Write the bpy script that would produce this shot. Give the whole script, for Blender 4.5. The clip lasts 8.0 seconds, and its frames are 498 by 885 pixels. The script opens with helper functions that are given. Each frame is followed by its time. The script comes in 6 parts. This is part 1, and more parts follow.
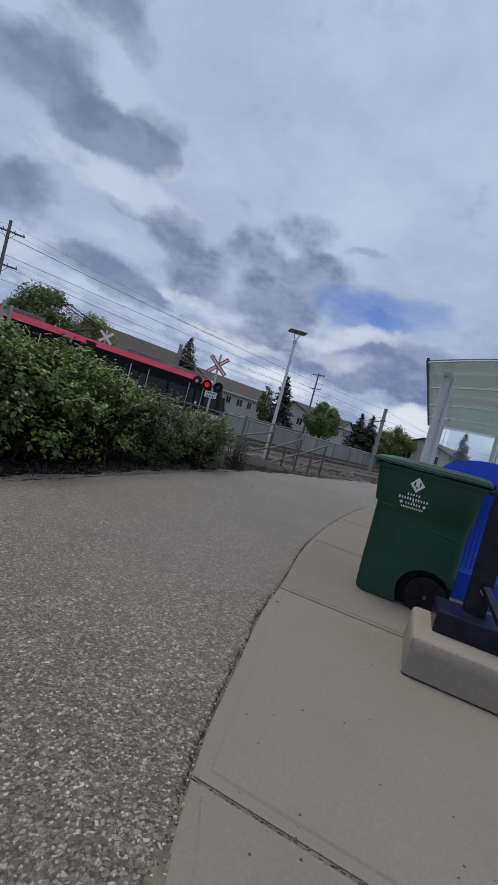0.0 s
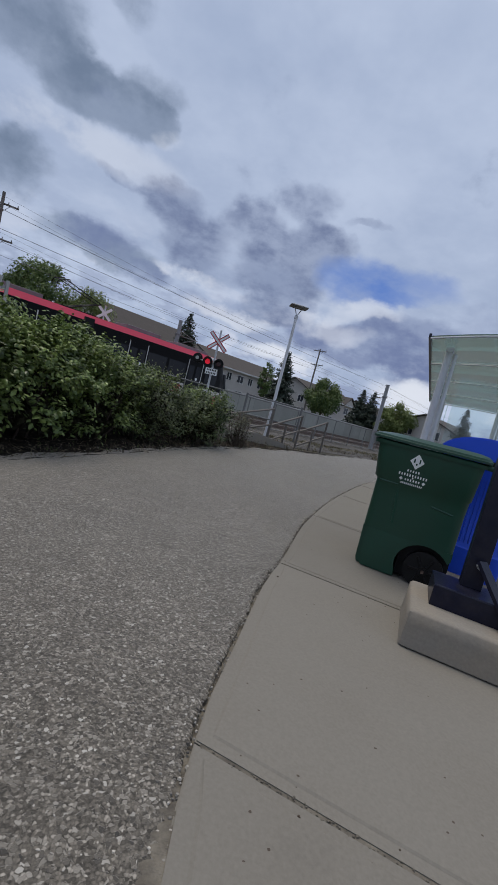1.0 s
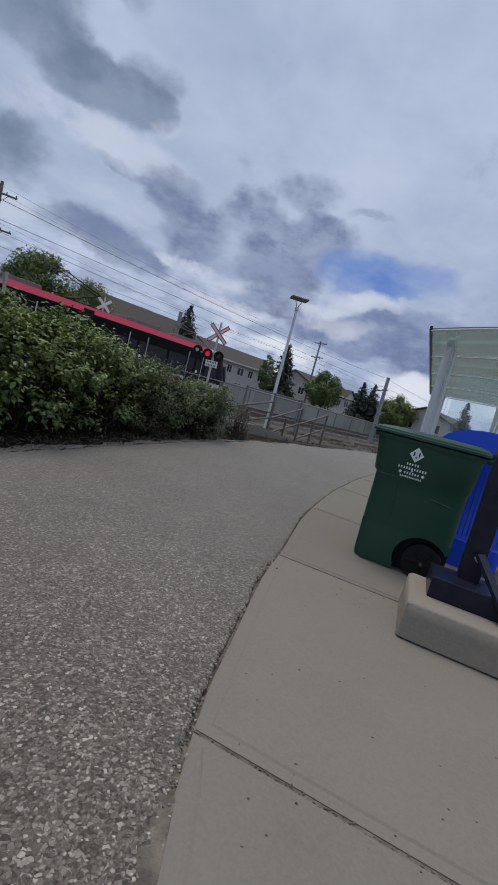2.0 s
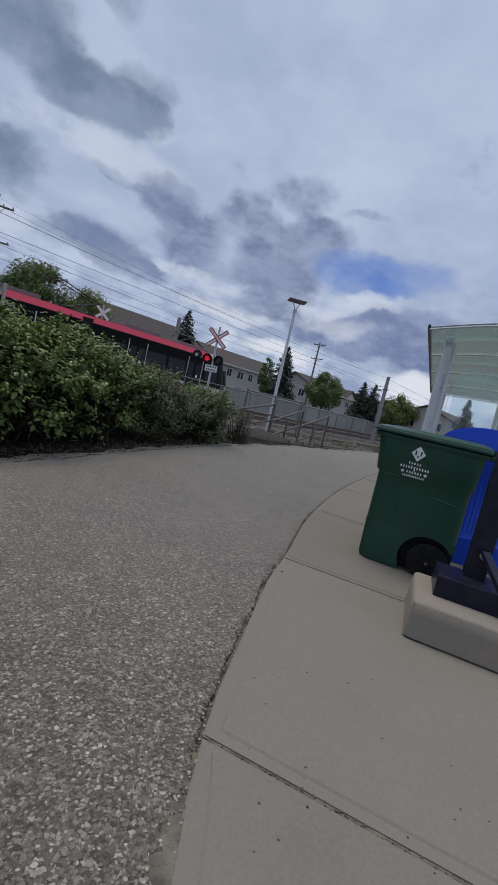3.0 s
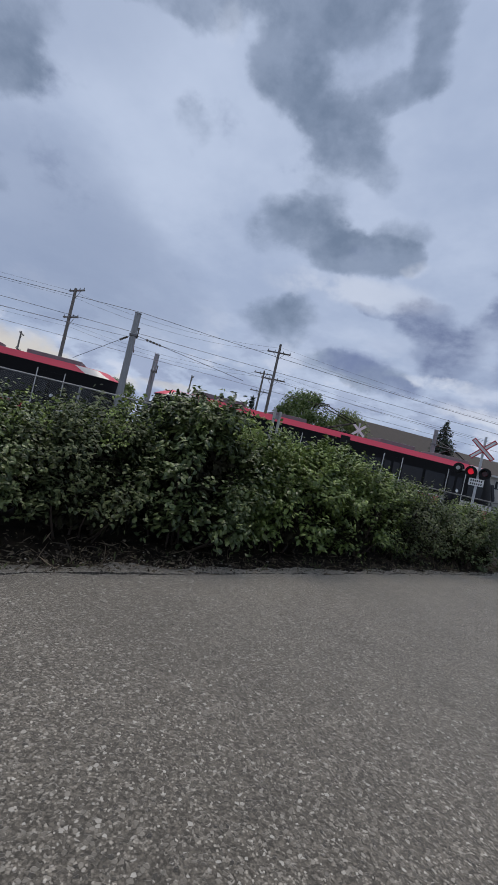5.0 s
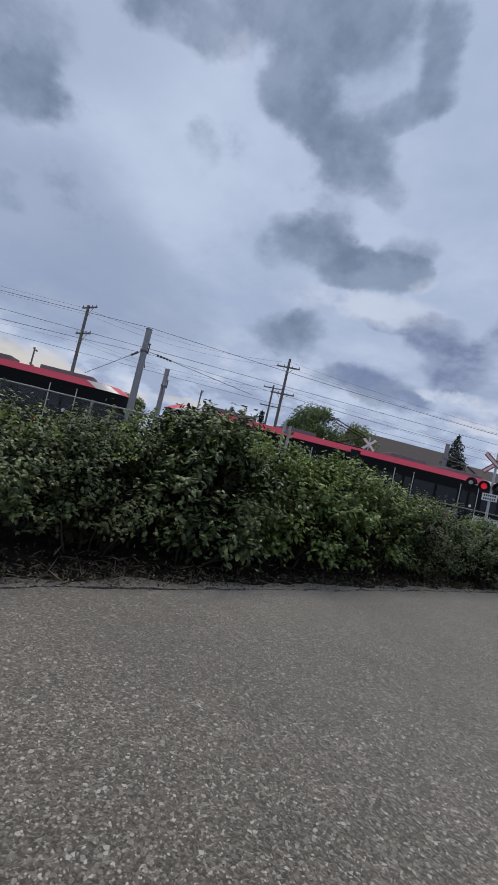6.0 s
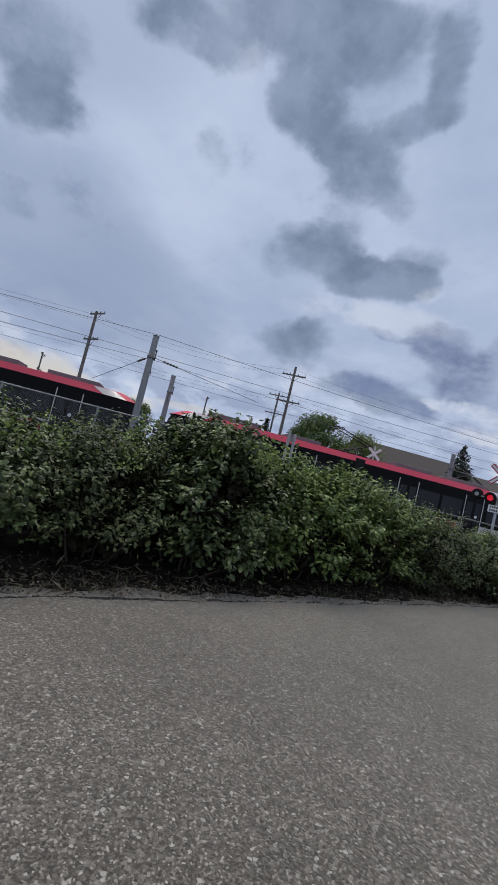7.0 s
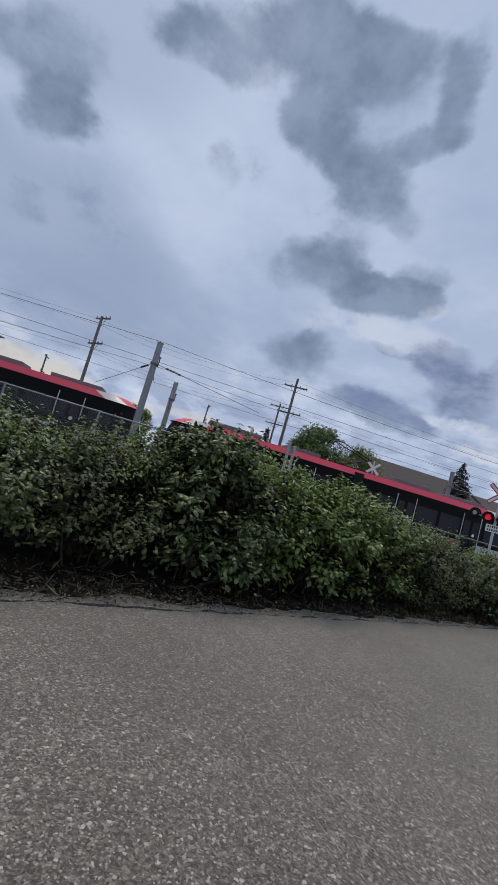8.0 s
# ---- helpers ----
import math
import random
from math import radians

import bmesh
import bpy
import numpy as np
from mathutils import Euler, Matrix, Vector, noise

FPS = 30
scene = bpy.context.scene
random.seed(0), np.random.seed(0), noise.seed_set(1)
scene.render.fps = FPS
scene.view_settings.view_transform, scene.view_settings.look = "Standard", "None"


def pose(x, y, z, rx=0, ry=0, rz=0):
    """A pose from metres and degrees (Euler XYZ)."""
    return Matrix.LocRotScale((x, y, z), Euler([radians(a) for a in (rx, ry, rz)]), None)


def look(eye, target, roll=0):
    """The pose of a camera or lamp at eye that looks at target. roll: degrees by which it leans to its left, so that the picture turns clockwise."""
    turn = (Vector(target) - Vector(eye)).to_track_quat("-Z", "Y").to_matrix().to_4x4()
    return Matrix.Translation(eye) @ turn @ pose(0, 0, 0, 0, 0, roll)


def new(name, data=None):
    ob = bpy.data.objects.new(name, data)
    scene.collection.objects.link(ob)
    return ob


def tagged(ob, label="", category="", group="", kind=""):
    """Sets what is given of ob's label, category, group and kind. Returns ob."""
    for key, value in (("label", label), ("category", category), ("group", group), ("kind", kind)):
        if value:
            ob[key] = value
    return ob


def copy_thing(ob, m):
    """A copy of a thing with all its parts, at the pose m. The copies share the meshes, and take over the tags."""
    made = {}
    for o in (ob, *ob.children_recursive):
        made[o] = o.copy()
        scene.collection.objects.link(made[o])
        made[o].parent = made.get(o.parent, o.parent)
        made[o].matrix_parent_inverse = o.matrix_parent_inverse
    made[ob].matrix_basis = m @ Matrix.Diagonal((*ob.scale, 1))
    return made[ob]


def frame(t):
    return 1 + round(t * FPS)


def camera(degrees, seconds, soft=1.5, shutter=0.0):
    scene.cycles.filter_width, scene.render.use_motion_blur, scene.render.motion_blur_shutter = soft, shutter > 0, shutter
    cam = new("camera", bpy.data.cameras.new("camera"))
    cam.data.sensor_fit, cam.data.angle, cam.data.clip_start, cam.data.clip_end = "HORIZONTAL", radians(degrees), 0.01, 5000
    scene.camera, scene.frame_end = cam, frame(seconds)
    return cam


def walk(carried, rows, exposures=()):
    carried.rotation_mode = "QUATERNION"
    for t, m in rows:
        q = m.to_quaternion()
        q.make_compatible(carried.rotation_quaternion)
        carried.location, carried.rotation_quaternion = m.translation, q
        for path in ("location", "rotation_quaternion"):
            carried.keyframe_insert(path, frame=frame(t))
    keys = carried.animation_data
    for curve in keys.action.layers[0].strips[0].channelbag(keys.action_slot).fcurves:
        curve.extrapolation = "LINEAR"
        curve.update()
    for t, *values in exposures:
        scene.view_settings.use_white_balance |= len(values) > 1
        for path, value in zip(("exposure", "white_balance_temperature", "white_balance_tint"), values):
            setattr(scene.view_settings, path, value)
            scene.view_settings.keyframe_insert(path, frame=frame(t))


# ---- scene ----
cam = camera(60.6, 8.0)
PATH = [
    (0, (0.328, 0.150, 1.072), (0.331, 2.148, 0.994), 14.80),
    (0.5, (0.331, 0.150, 1.074), (0.354, 2.144, 0.925), 14.70),
    (1, (0.332, 0.143, 1.080), (0.357, 2.135, 0.896), 14.60),
    (1.5, (0.333, 0.145, 1.078), (0.363, 2.134, 0.867), 14.50),
    (1.7, (0.334, 0.144, 1.079), (0.366, 2.132, 0.862), 14.84),
    (2.8, (0.336, 0.137, 1.085), (0.367, 2.125, 0.870), 13.58),
    (3, (0.337, 0.136, 1.086), (0.358, 2.125, 0.881), 13.10),
    (3.2, (0.321, 0.140, 1.096), (0.270, 2.133, 0.941), 12.73),
    (3.3, (0.313, 0.141, 1.101), (0.185, 2.133, 0.976), 11.90),
    (3.5, (0.297, 0.145, 1.111), (-0.021, 2.118, 1.033), 12.70),
    (3.7, (0.283, 0.149, 1.115), (-0.255, 2.074, 1.054), 12.60),
    (4, (0.261, 0.154, 1.121), (-0.466, 2.017, 1.075), 11.90),
    (4.2, (0.248, 0.154, 1.126), (-0.611, 1.960, 1.074), 12.07),
    (4.5, (0.228, 0.154, 1.134), (-0.798, 1.870, 1.126), 12.40),
    (4.7, (0.225, 0.155, 1.132), (-0.869, 1.829, 1.149), 12.44),
    (5.8, (0.207, 0.163, 1.124), (-0.963, 1.783, 1.212), 13.30),
    (6, (0.204, 0.164, 1.122), (-0.978, 1.775, 1.220), 13.00),
    (6.5, (0.198, 0.161, 1.126), (-0.996, 1.761, 1.236), 13.30),
    (7, (0.190, 0.163, 1.157), (-1.014, 1.755, 1.281), 13.90),
    (7.5, (0.190, 0.159, 1.159), (-1.017, 1.747, 1.304), 14.90),
    (8, (0.184, 0.148, 1.167), (-1.026, 1.732, 1.335), 16.10),
]
walk(cam, [(t, look(eye, target, roll)) for t, eye, target, roll in PATH],
     exposures=[(0, 0.0), (3.5, -0.03), (4.5, 0.0), (6.5, 0.04), (8, 0.03)])

# ---------------------------------------------------------------- world, sun
def lin(r, g, b):
    return tuple((c / 255 / 12.92) if c / 255 <= 0.04045 else ((c / 255 + 0.055) / 1.055) ** 2.4 for c in (r, g, b)) + (1.0,)


SUN_AZ, SUN_EL = radians(-48), radians(75)     # azimuth from +y towards +x
sun_way = Vector((math.sin(SUN_AZ) * math.cos(SUN_EL), math.cos(SUN_AZ) * math.cos(SUN_EL), math.sin(SUN_EL)))
sun = new("sun", bpy.data.lights.new("sun", "SUN"))
sun.data.energy, sun.data.angle, sun.data.color = 2.0, radians(30), (1.0, 0.91, 0.79)
sun.rotation_euler = sun_way.to_track_quat("Z", "Y").to_euler()

world = bpy.data.worlds.new("sky")
scene.world = world
world.use_nodes = True
WN, WL = world.node_tree.nodes, world.node_tree.links
WN.clear()


def wnode(kind):
    return WN.new(kind)


def wput(node, index, value):
    if isinstance(value, bpy.types.NodeSocket):
        WL.new(value, node.inputs[index])
    else:
        node.inputs[index].default_value = value


def wmath(op, a, b=0.0, clamp=False):
    n = wnode("ShaderNodeMath")
    n.operation, n.use_clamp = op, clamp
    wput(n, 0, a), wput(n, 1, b)
    return n.outputs[0]


def wvec(op, a, b):
    n = wnode("ShaderNodeVectorMath")
    n.operation = op
    wput(n, 0, a), wput(n, 1, b)
    return n.outputs["Value"] if op == "DOT_PRODUCT" else n.outputs["Vector"]


def wrange(v, a, b, c, d):
    n = wnode("ShaderNodeMapRange")
    n.interpolation_type = "SMOOTHSTEP"
    for i, value in enumerate((v, a, b, c, d)):
        wput(n, i, value)
    return n.outputs[0]


def wmix(f, a, b):
    n = wnode("ShaderNodeMix")
    n.data_type = "RGBA"
    wput(n, 0, f), wput(n, 6, a), wput(n, 7, b)
    return n.outputs[2]


def wnoise(v, scale, detail, rough=0.55):
    n = wnode("ShaderNodeTexNoise")
    WL.new(v, n.inputs["Vector"])
    n.inputs["Scale"].default_value, n.inputs["Detail"].default_value, n.inputs["Roughness"].default_value = scale, detail, rough
    return n


def heading(az, el):
    """Unit vector for an azimuth from +y towards +x and an elevation, degrees."""
    az, el = radians(az), radians(el)
    return (math.sin(az) * math.cos(el), math.cos(az) * math.cos(el), math.sin(el))


way = wnode("ShaderNodeTexCoord").outputs["Generated"]
sep = wnode("ShaderNodeSeparateXYZ")
WL.new(way, sep.inputs[0])
height = sep.outputs[2]
flat = wmath("ADD", wmath("MAXIMUM", height, 0.0), 0.22)
sheet = wnode("ShaderNodeCombineXYZ")
wput(sheet, 0, wmath("DIVIDE", sep.outputs[0], flat)), wput(sheet, 1, wmath("DIVIDE", sep.outputs[1], flat))
plane = sheet.outputs[0]
big = wnoise(plane, 1.1, 6, 0.6)
squash = wvec("MULTIPLY", way, (1.0, 1.0, 1.35))
ripple = wnoise(squash, 7.0, 7, 0.58)
curl = wvec("SUBTRACT", wnoise(squash, 5.0, 9, 0.58).outputs["Color"], (0.5, 0.5, 0.5))
scaled = wnode("ShaderNodeVectorMath")
scaled.operation = "SCALE"
WL.new(curl, scaled.inputs[0])
scaled.inputs["Scale"].default_value = 0.13
bent_node = wnode("ShaderNodeVectorMath")
bent_node.operation = "NORMALIZE"
WL.new(wvec("ADD", way, scaled.outputs["Vector"]), bent_node.inputs[0])
bent = bent_node.outputs["Vector"]


def patches(rows, soft=0.12):
    """Union of soft oval patches with torn edges."""
    total = None
    for az, el, tilt, long, short, weight in rows:
        c = Vector(heading(az, el))
        h = Vector((math.cos(radians(az)), -math.sin(radians(az)), 0))
        v = h.cross(c)
        ca, sa = math.cos(radians(tilt)), math.sin(radians(tilt))
        qa = wvec("DOT_PRODUCT", bent, tuple((h * ca + v * sa) / math.sin(radians(long))))
        qb = wvec("DOT_PRODUCT", bent, tuple((v * ca - h * sa) / math.sin(radians(short))))
        r2 = wmath("ADD", wmath("MULTIPLY", qa, qa), wmath("MULTIPLY", qb, qb))
        v = wrange(r2, 1.9, soft, 0.0, weight)
        total = v if total is None else wmath("SUBTRACT", wmath("ADD", total, v), wmath("MULTIPLY", total, v))
    return total


sky = wnode("ShaderNodeTexSky")
sky.sky_type, sky.sun_disc = "NISHITA", False
sky.sun_elevation, sky.sun_rotation = SUN_EL, SUN_AZ
blue = wnode("ShaderNodeVectorMath")
blue.operation = "SCALE"
WL.new(sky.outputs[0], blue.inputs[0])
blue.inputs["Scale"].default_value = 0.075
# clouds: azimuth, elevation, tilt, half length, half height in degrees, weight
BANK = [
    (-31.3, 44.3, 15, 4.8, 3.2, 0.35),
    (-41.0, 47.6, 2, 9.2, 3.7, 0.95),
    (-41.1, 42.4, -54, 5.1, 3.7, 0.85),
    (-33.2, 38.9, -20, 5.5, 3.2, 0.8),
    (-21.3, 46.9, -80, 4.7, 2.3, 0.75),
    (-25.0, 42.2, 16, 4.0, 1.6, 0.65),
    (-31.2, 49.4, 5, 5.9, 2.0, 0.6),
    (-28.1, 35.4, -11, 4.4, 1.9, 0.45),
    (-57.7, 43.2, 5, 5.7, 2.0, 0.7),
    (-72.0, 32.0, 24, 3.8, 2.9, 0.8),
    (-74.1, 36.3, 18, 4.9, 3.2, 0.6),
    (-71.8, 22.4, -4, 2.4, 2.3, 0.5),
    (-51.6, 34.0, -7, 2.3, 1.6, 0.3),
    (-53.6, 46.1, 15, 6.4, 1.6, 0.6),
]
SHELF = [
    (-34.1, 29.7, 2, 5.4, 2.5, 0.6),
    (-27.3, 27.8, -3, 7.9, 2.5, 0.85),
    (-20.2, 27.3, -14, 2.7, 1.9, 0.75),
    (-38.3, 27.6, -15, 3.1, 2.6, 0.4),
    (-22.0, 30.2, -5, 3.7, 1.8, 0.45),
    (-32.6, 32.3, -44, 3.2, 2.5, 0.35),
    (-43.4, 17.1, 5, 4.0, 1.8, 0.4),
    (-33.3, 17.9, 2, 5.1, 3.2, 0.7),
    (-25.2, 12.9, -1, 5.6, 1.9, 0.6),
    (-19.9, 12.3, -4, 5.3, 1.9, 0.6),
    (-32.2, 21.4, -46, 1.8, 2.8, 0.3),
]
HEAP = [
    (-21.9, 20.9, -9, 2.5, 0.7, 0.35),
    (-16.1, 20.5, 10, 3.0, 2.0, 0.6),
    (-13.2, 16.8, 9, 4.0, 2.8, 0.75),
    (-7.0, 20.3, 16, 4.9, 2.7, 0.55),
    (-0.4, 16.5, -5, 5.4, 3.8, 0.8),
    (4.3, 20.0, 3, 4.1, 3.0, 0.65),
    (1.5, 25.2, 13, 3.4, 2.2, 0.38),
    (0.1, 11.9, -0, 4.4, 1.7, 0.7),
    (8.8, 23.7, -1, 2.4, 0.6, 0.3),
    (-7.7, 14.9, 7, 3.6, 2.1, 0.4),
]
SILL = [
    (9.8, 10.2, -1, 8.4, 2.3, 0.85),
    (18.6, 9.6, -0, 5.8, 2.5, 0.8),
    (16.4, 12.7, -1, 6.5, 1.7, 0.65),
    (24.6, 14.1, 10, 5.0, 4.0, 0.45),
    (-23.4, 13.7, 7, 4.5, 1.9, 0.5),
    (-17.6, 11.6, 4, 4.1, 1.5, 0.5),
    (-8.2, 11.2, 0, 4.4, 1.3, 0.4),
]
HAZE = [
    (-68.0, 20.0, -10, 15.0, 9.0, 0.7),
    (-56.0, 16.0, -5, 12.0, 7.0, 0.5),
    (-72.0, 42.0, 0, 12.0, 9.0, 0.45),
]
BLUE = [
    (10.4, 17.4, -0, 4.9, 2.2, 0.95),
    (14.4, 15.9, 3, 3.3, 1.0, 0.85),
    (16.3, 18.1, -2, 4.5, 1.6, 0.55),
]
WHITE = [
    (2.4, 6.5, -7, 5.2, 1.2, 0.9),
    (19.0, 5.7, 1, 4.6, 1.6, 0.95),
    (6.9, 11.2, -1, 4.5, 1.3, 0.45),
    (11.5, 14.3, 2, 4.1, 0.9, 0.45),
    (-6.4, 10.2, -2, 5.2, 1.0, 0.6),
    (-12.6, 13.5, 3, 4.2, 0.8, 0.6),
    (-18.5, 26.3, 4, 1.6, 1.1, 0.3),
    (-50.7, 43.5, 12, 0.8, 1.7, 0.12),
    (-26.1, 23.0, -3, 9.0, 1.9, 0.4),
    (5.2, 13.1, 2, 2.9, 1.0, 0.5),
]
WARM = [
    (-66.1, 5.6, -5, 8.0, 2.0, 0.95),
    (-56.9, 5.2, -5, 6.2, 1.1, 0.8),
    (-45.9, 5.5, -4, 4.5, 0.7, 0.5),
]


veil = wmix(wrange(big.outputs[0], 0.34, 0.66, 0.0, 1.0), lin(161, 176, 204), lin(186, 199, 223))
band = wrange(height, 0.08, 0.36, 1.0, 0.0)
cumulus = wnoise(wvec("MULTIPLY", way, (1.0, 1.0, 2.2)), 8.0, 8, 0.56)
veil = wmix(wmath("MULTIPLY", band, wrange(cumulus.outputs[0], 0.50, 0.60, 0.0, 0.60)), veil, lin(136, 148, 180))
veil = wmix(wmath("MULTIPLY", band, wrange(cumulus.outputs[0], 0.36, 0.48, 0.85, 0.0)), veil, lin(206, 213, 230))
veil = wmix(wmath("MULTIPLY", patches(HAZE), 0.9), veil, lin(138, 153, 182))
veil = wmix(patches(WARM), veil, lin(206, 202, 196))
ragged = wmath("MULTIPLY", wmath("SUBTRACT", ripple.outputs[0], 0.5), 1.5)
shade = wrange(wnoise(squash, 8.0, 6, 0.58).outputs[0], 0.30, 0.68, 1.0, 0.62)
billow = wrange(wnoise(wvec("MULTIPLY", way, (1.0, 1.0, 1.7)), 11.0, 7, 0.6).outputs[0], 0.34, 0.64, 1.0, 0.50)
high = wmath("ADD", patches(BANK + SHELF), ragged)
veil = wmix(wmath("MULTIPLY", wrange(high, 0.14, 0.86, 0.0, 1.0), shade), veil, lin(111, 127, 152))
heap = wmath("ADD", patches(HEAP), wmath("MULTIPLY", ragged, 0.7))
veil = wmix(wmath("MULTIPLY", wrange(heap, 0.10, 0.64, 0.0, 1.0), billow), veil, lin(112, 125, 158))
gap = wmath("MULTIPLY", patches(BLUE), wrange(cumulus.outputs[0], 0.40, 0.66, 1.0, 0.65))
veil = wmix(gap, veil, wmix(0.75, blue.outputs["Vector"], lin(84, 124, 206)))
sill = wmath("ADD", patches(SILL), wmath("MULTIPLY", ragged, 0.8))
veil = wmix(wmath("MULTIPLY", wrange(sill, 0.12, 0.78, 0.0, 1.0), billow), veil, lin(112, 126, 164))
puff = wmath("MULTIPLY", patches(WHITE), wrange(ripple.outputs[0], 0.36, 0.50, 0.1, 1.0))
veil = wmix(puff, veil, lin(222, 227, 238))
low = wrange(height, -0.02, 0.0, 1.0, 0.0)
veil = wmix(low, veil, lin(120, 122, 120))
back = wnode("ShaderNodeBackground")
WL.new(veil, back.inputs[0])
back.inputs[1].default_value = 1.0
WL.new(back.outputs[0], wnode("ShaderNodeOutputWorld").inputs[0])


# ---------------------------------------------------------------- materials
def mat(name, rgb, rough=0.7, metal=0.0, spread=0.25, scale=8.0, grain=60.0, bump=0.15, depth=0.004, rgb2=None, per="object", random_amount=0.12,
        coat=0.0, translucent=0.0, gloss=0.5):
    """Painted or mineral surface: two scales of tone, roughness and relief, plus a tone per object or per island."""
    m = bpy.data.materials.new(name)
    m.use_nodes = True
    N, L = m.node_tree.nodes, m.node_tree.links
    b = N["Principled BSDF"]
    pos = N.new("ShaderNodeTexCoord").outputs["Object"]

    def tex(s, detail):
        n = N.new("ShaderNodeTexNoise")
        L.new(pos, n.inputs["Vector"])
        n.inputs["Scale"].default_value, n.inputs["Detail"].default_value = s, detail
        return n.outputs[0]

    def op(kind, a, c):
        n = N.new("ShaderNodeMath")
        n.operation = kind
        for i, v in enumerate((a, c)):
            if isinstance(v, bpy.types.NodeSocket):
                L.new(v, n.inputs[i])
            else:
                n.inputs[i].default_value = v
        return n.outputs[0]

    coarse, small = tex(scale, 4), tex(grain, 3)
    rnd = N.new("ShaderNodeObjectInfo").outputs["Random"] if per == "object" else N.new("ShaderNodeNewGeometry").outputs["Random Per Island"]
    tone = op("ADD", op("MULTIPLY", op("SUBTRACT", coarse, 0.5), spread * 2.2), op("MULTIPLY", op("SUBTRACT", small, 0.5), spread * 1.4))
    tone = op("ADD", tone, op("MULTIPLY", op("SUBTRACT", rnd, 0.5), random_amount * 2))
    hsv = N.new("ShaderNodeHueSaturation")
    L.new(op("ADD", tone, 1.0), hsv.inputs["Value"])
    if rgb2:
        mix = N.new("ShaderNodeMix")
        mix.data_type = "RGBA"
        mix.inputs[6].default_value, mix.inputs[7].default_value = (*rgb, 1), (*rgb2, 1)
        r = N.new("ShaderNodeMapRange")
        r.inputs[1].default_value, r.inputs[2].default_value = 0.35, 0.65
        L.new(coarse if per == "object" else rnd, r.inputs[0])
        if per != "object":
            r.inputs[1].default_value, r.inputs[2].default_value = 0.0, 1.0
        L.new(r.outputs[0], mix.inputs[0])
        L.new(mix.outputs[2], hsv.inputs["Color"])
    else:
        hsv.inputs["Color"].default_value = (*rgb, 1)
    L.new(hsv.outputs[0], b.inputs["Base Color"])
    L.new(op("ADD", rough - 0.08, op("MULTIPLY", coarse, 0.16)), b.inputs["Roughness"])
    b.inputs["Metallic"].default_value = metal
    b.inputs["Coat Weight"].default_value = coat
    b.inputs["Specular IOR Level"].default_value = gloss
    if bump:
        bp = N.new("ShaderNodeBump")
        bp.inputs["Strength"].default_value, bp.inputs["Distance"].default_value = bump, depth
        L.new(small, bp.inputs["Height"])
        L.new(bp.outputs[0], b.inputs["Normal"])
    if translucent:
        t = N.new("ShaderNodeBsdfTranslucent")
        L.new(hsv.outputs[0], t.inputs["Color"])
        s = N.new("ShaderNodeMixShader")
        s.inputs[0].default_value = translucent
        L.new(b.outputs[0], s.inputs[1]), L.new(t.outputs[0], s.inputs[2])
        L.new(s.outputs[0], N["Material Output"].inputs[0])
    return m


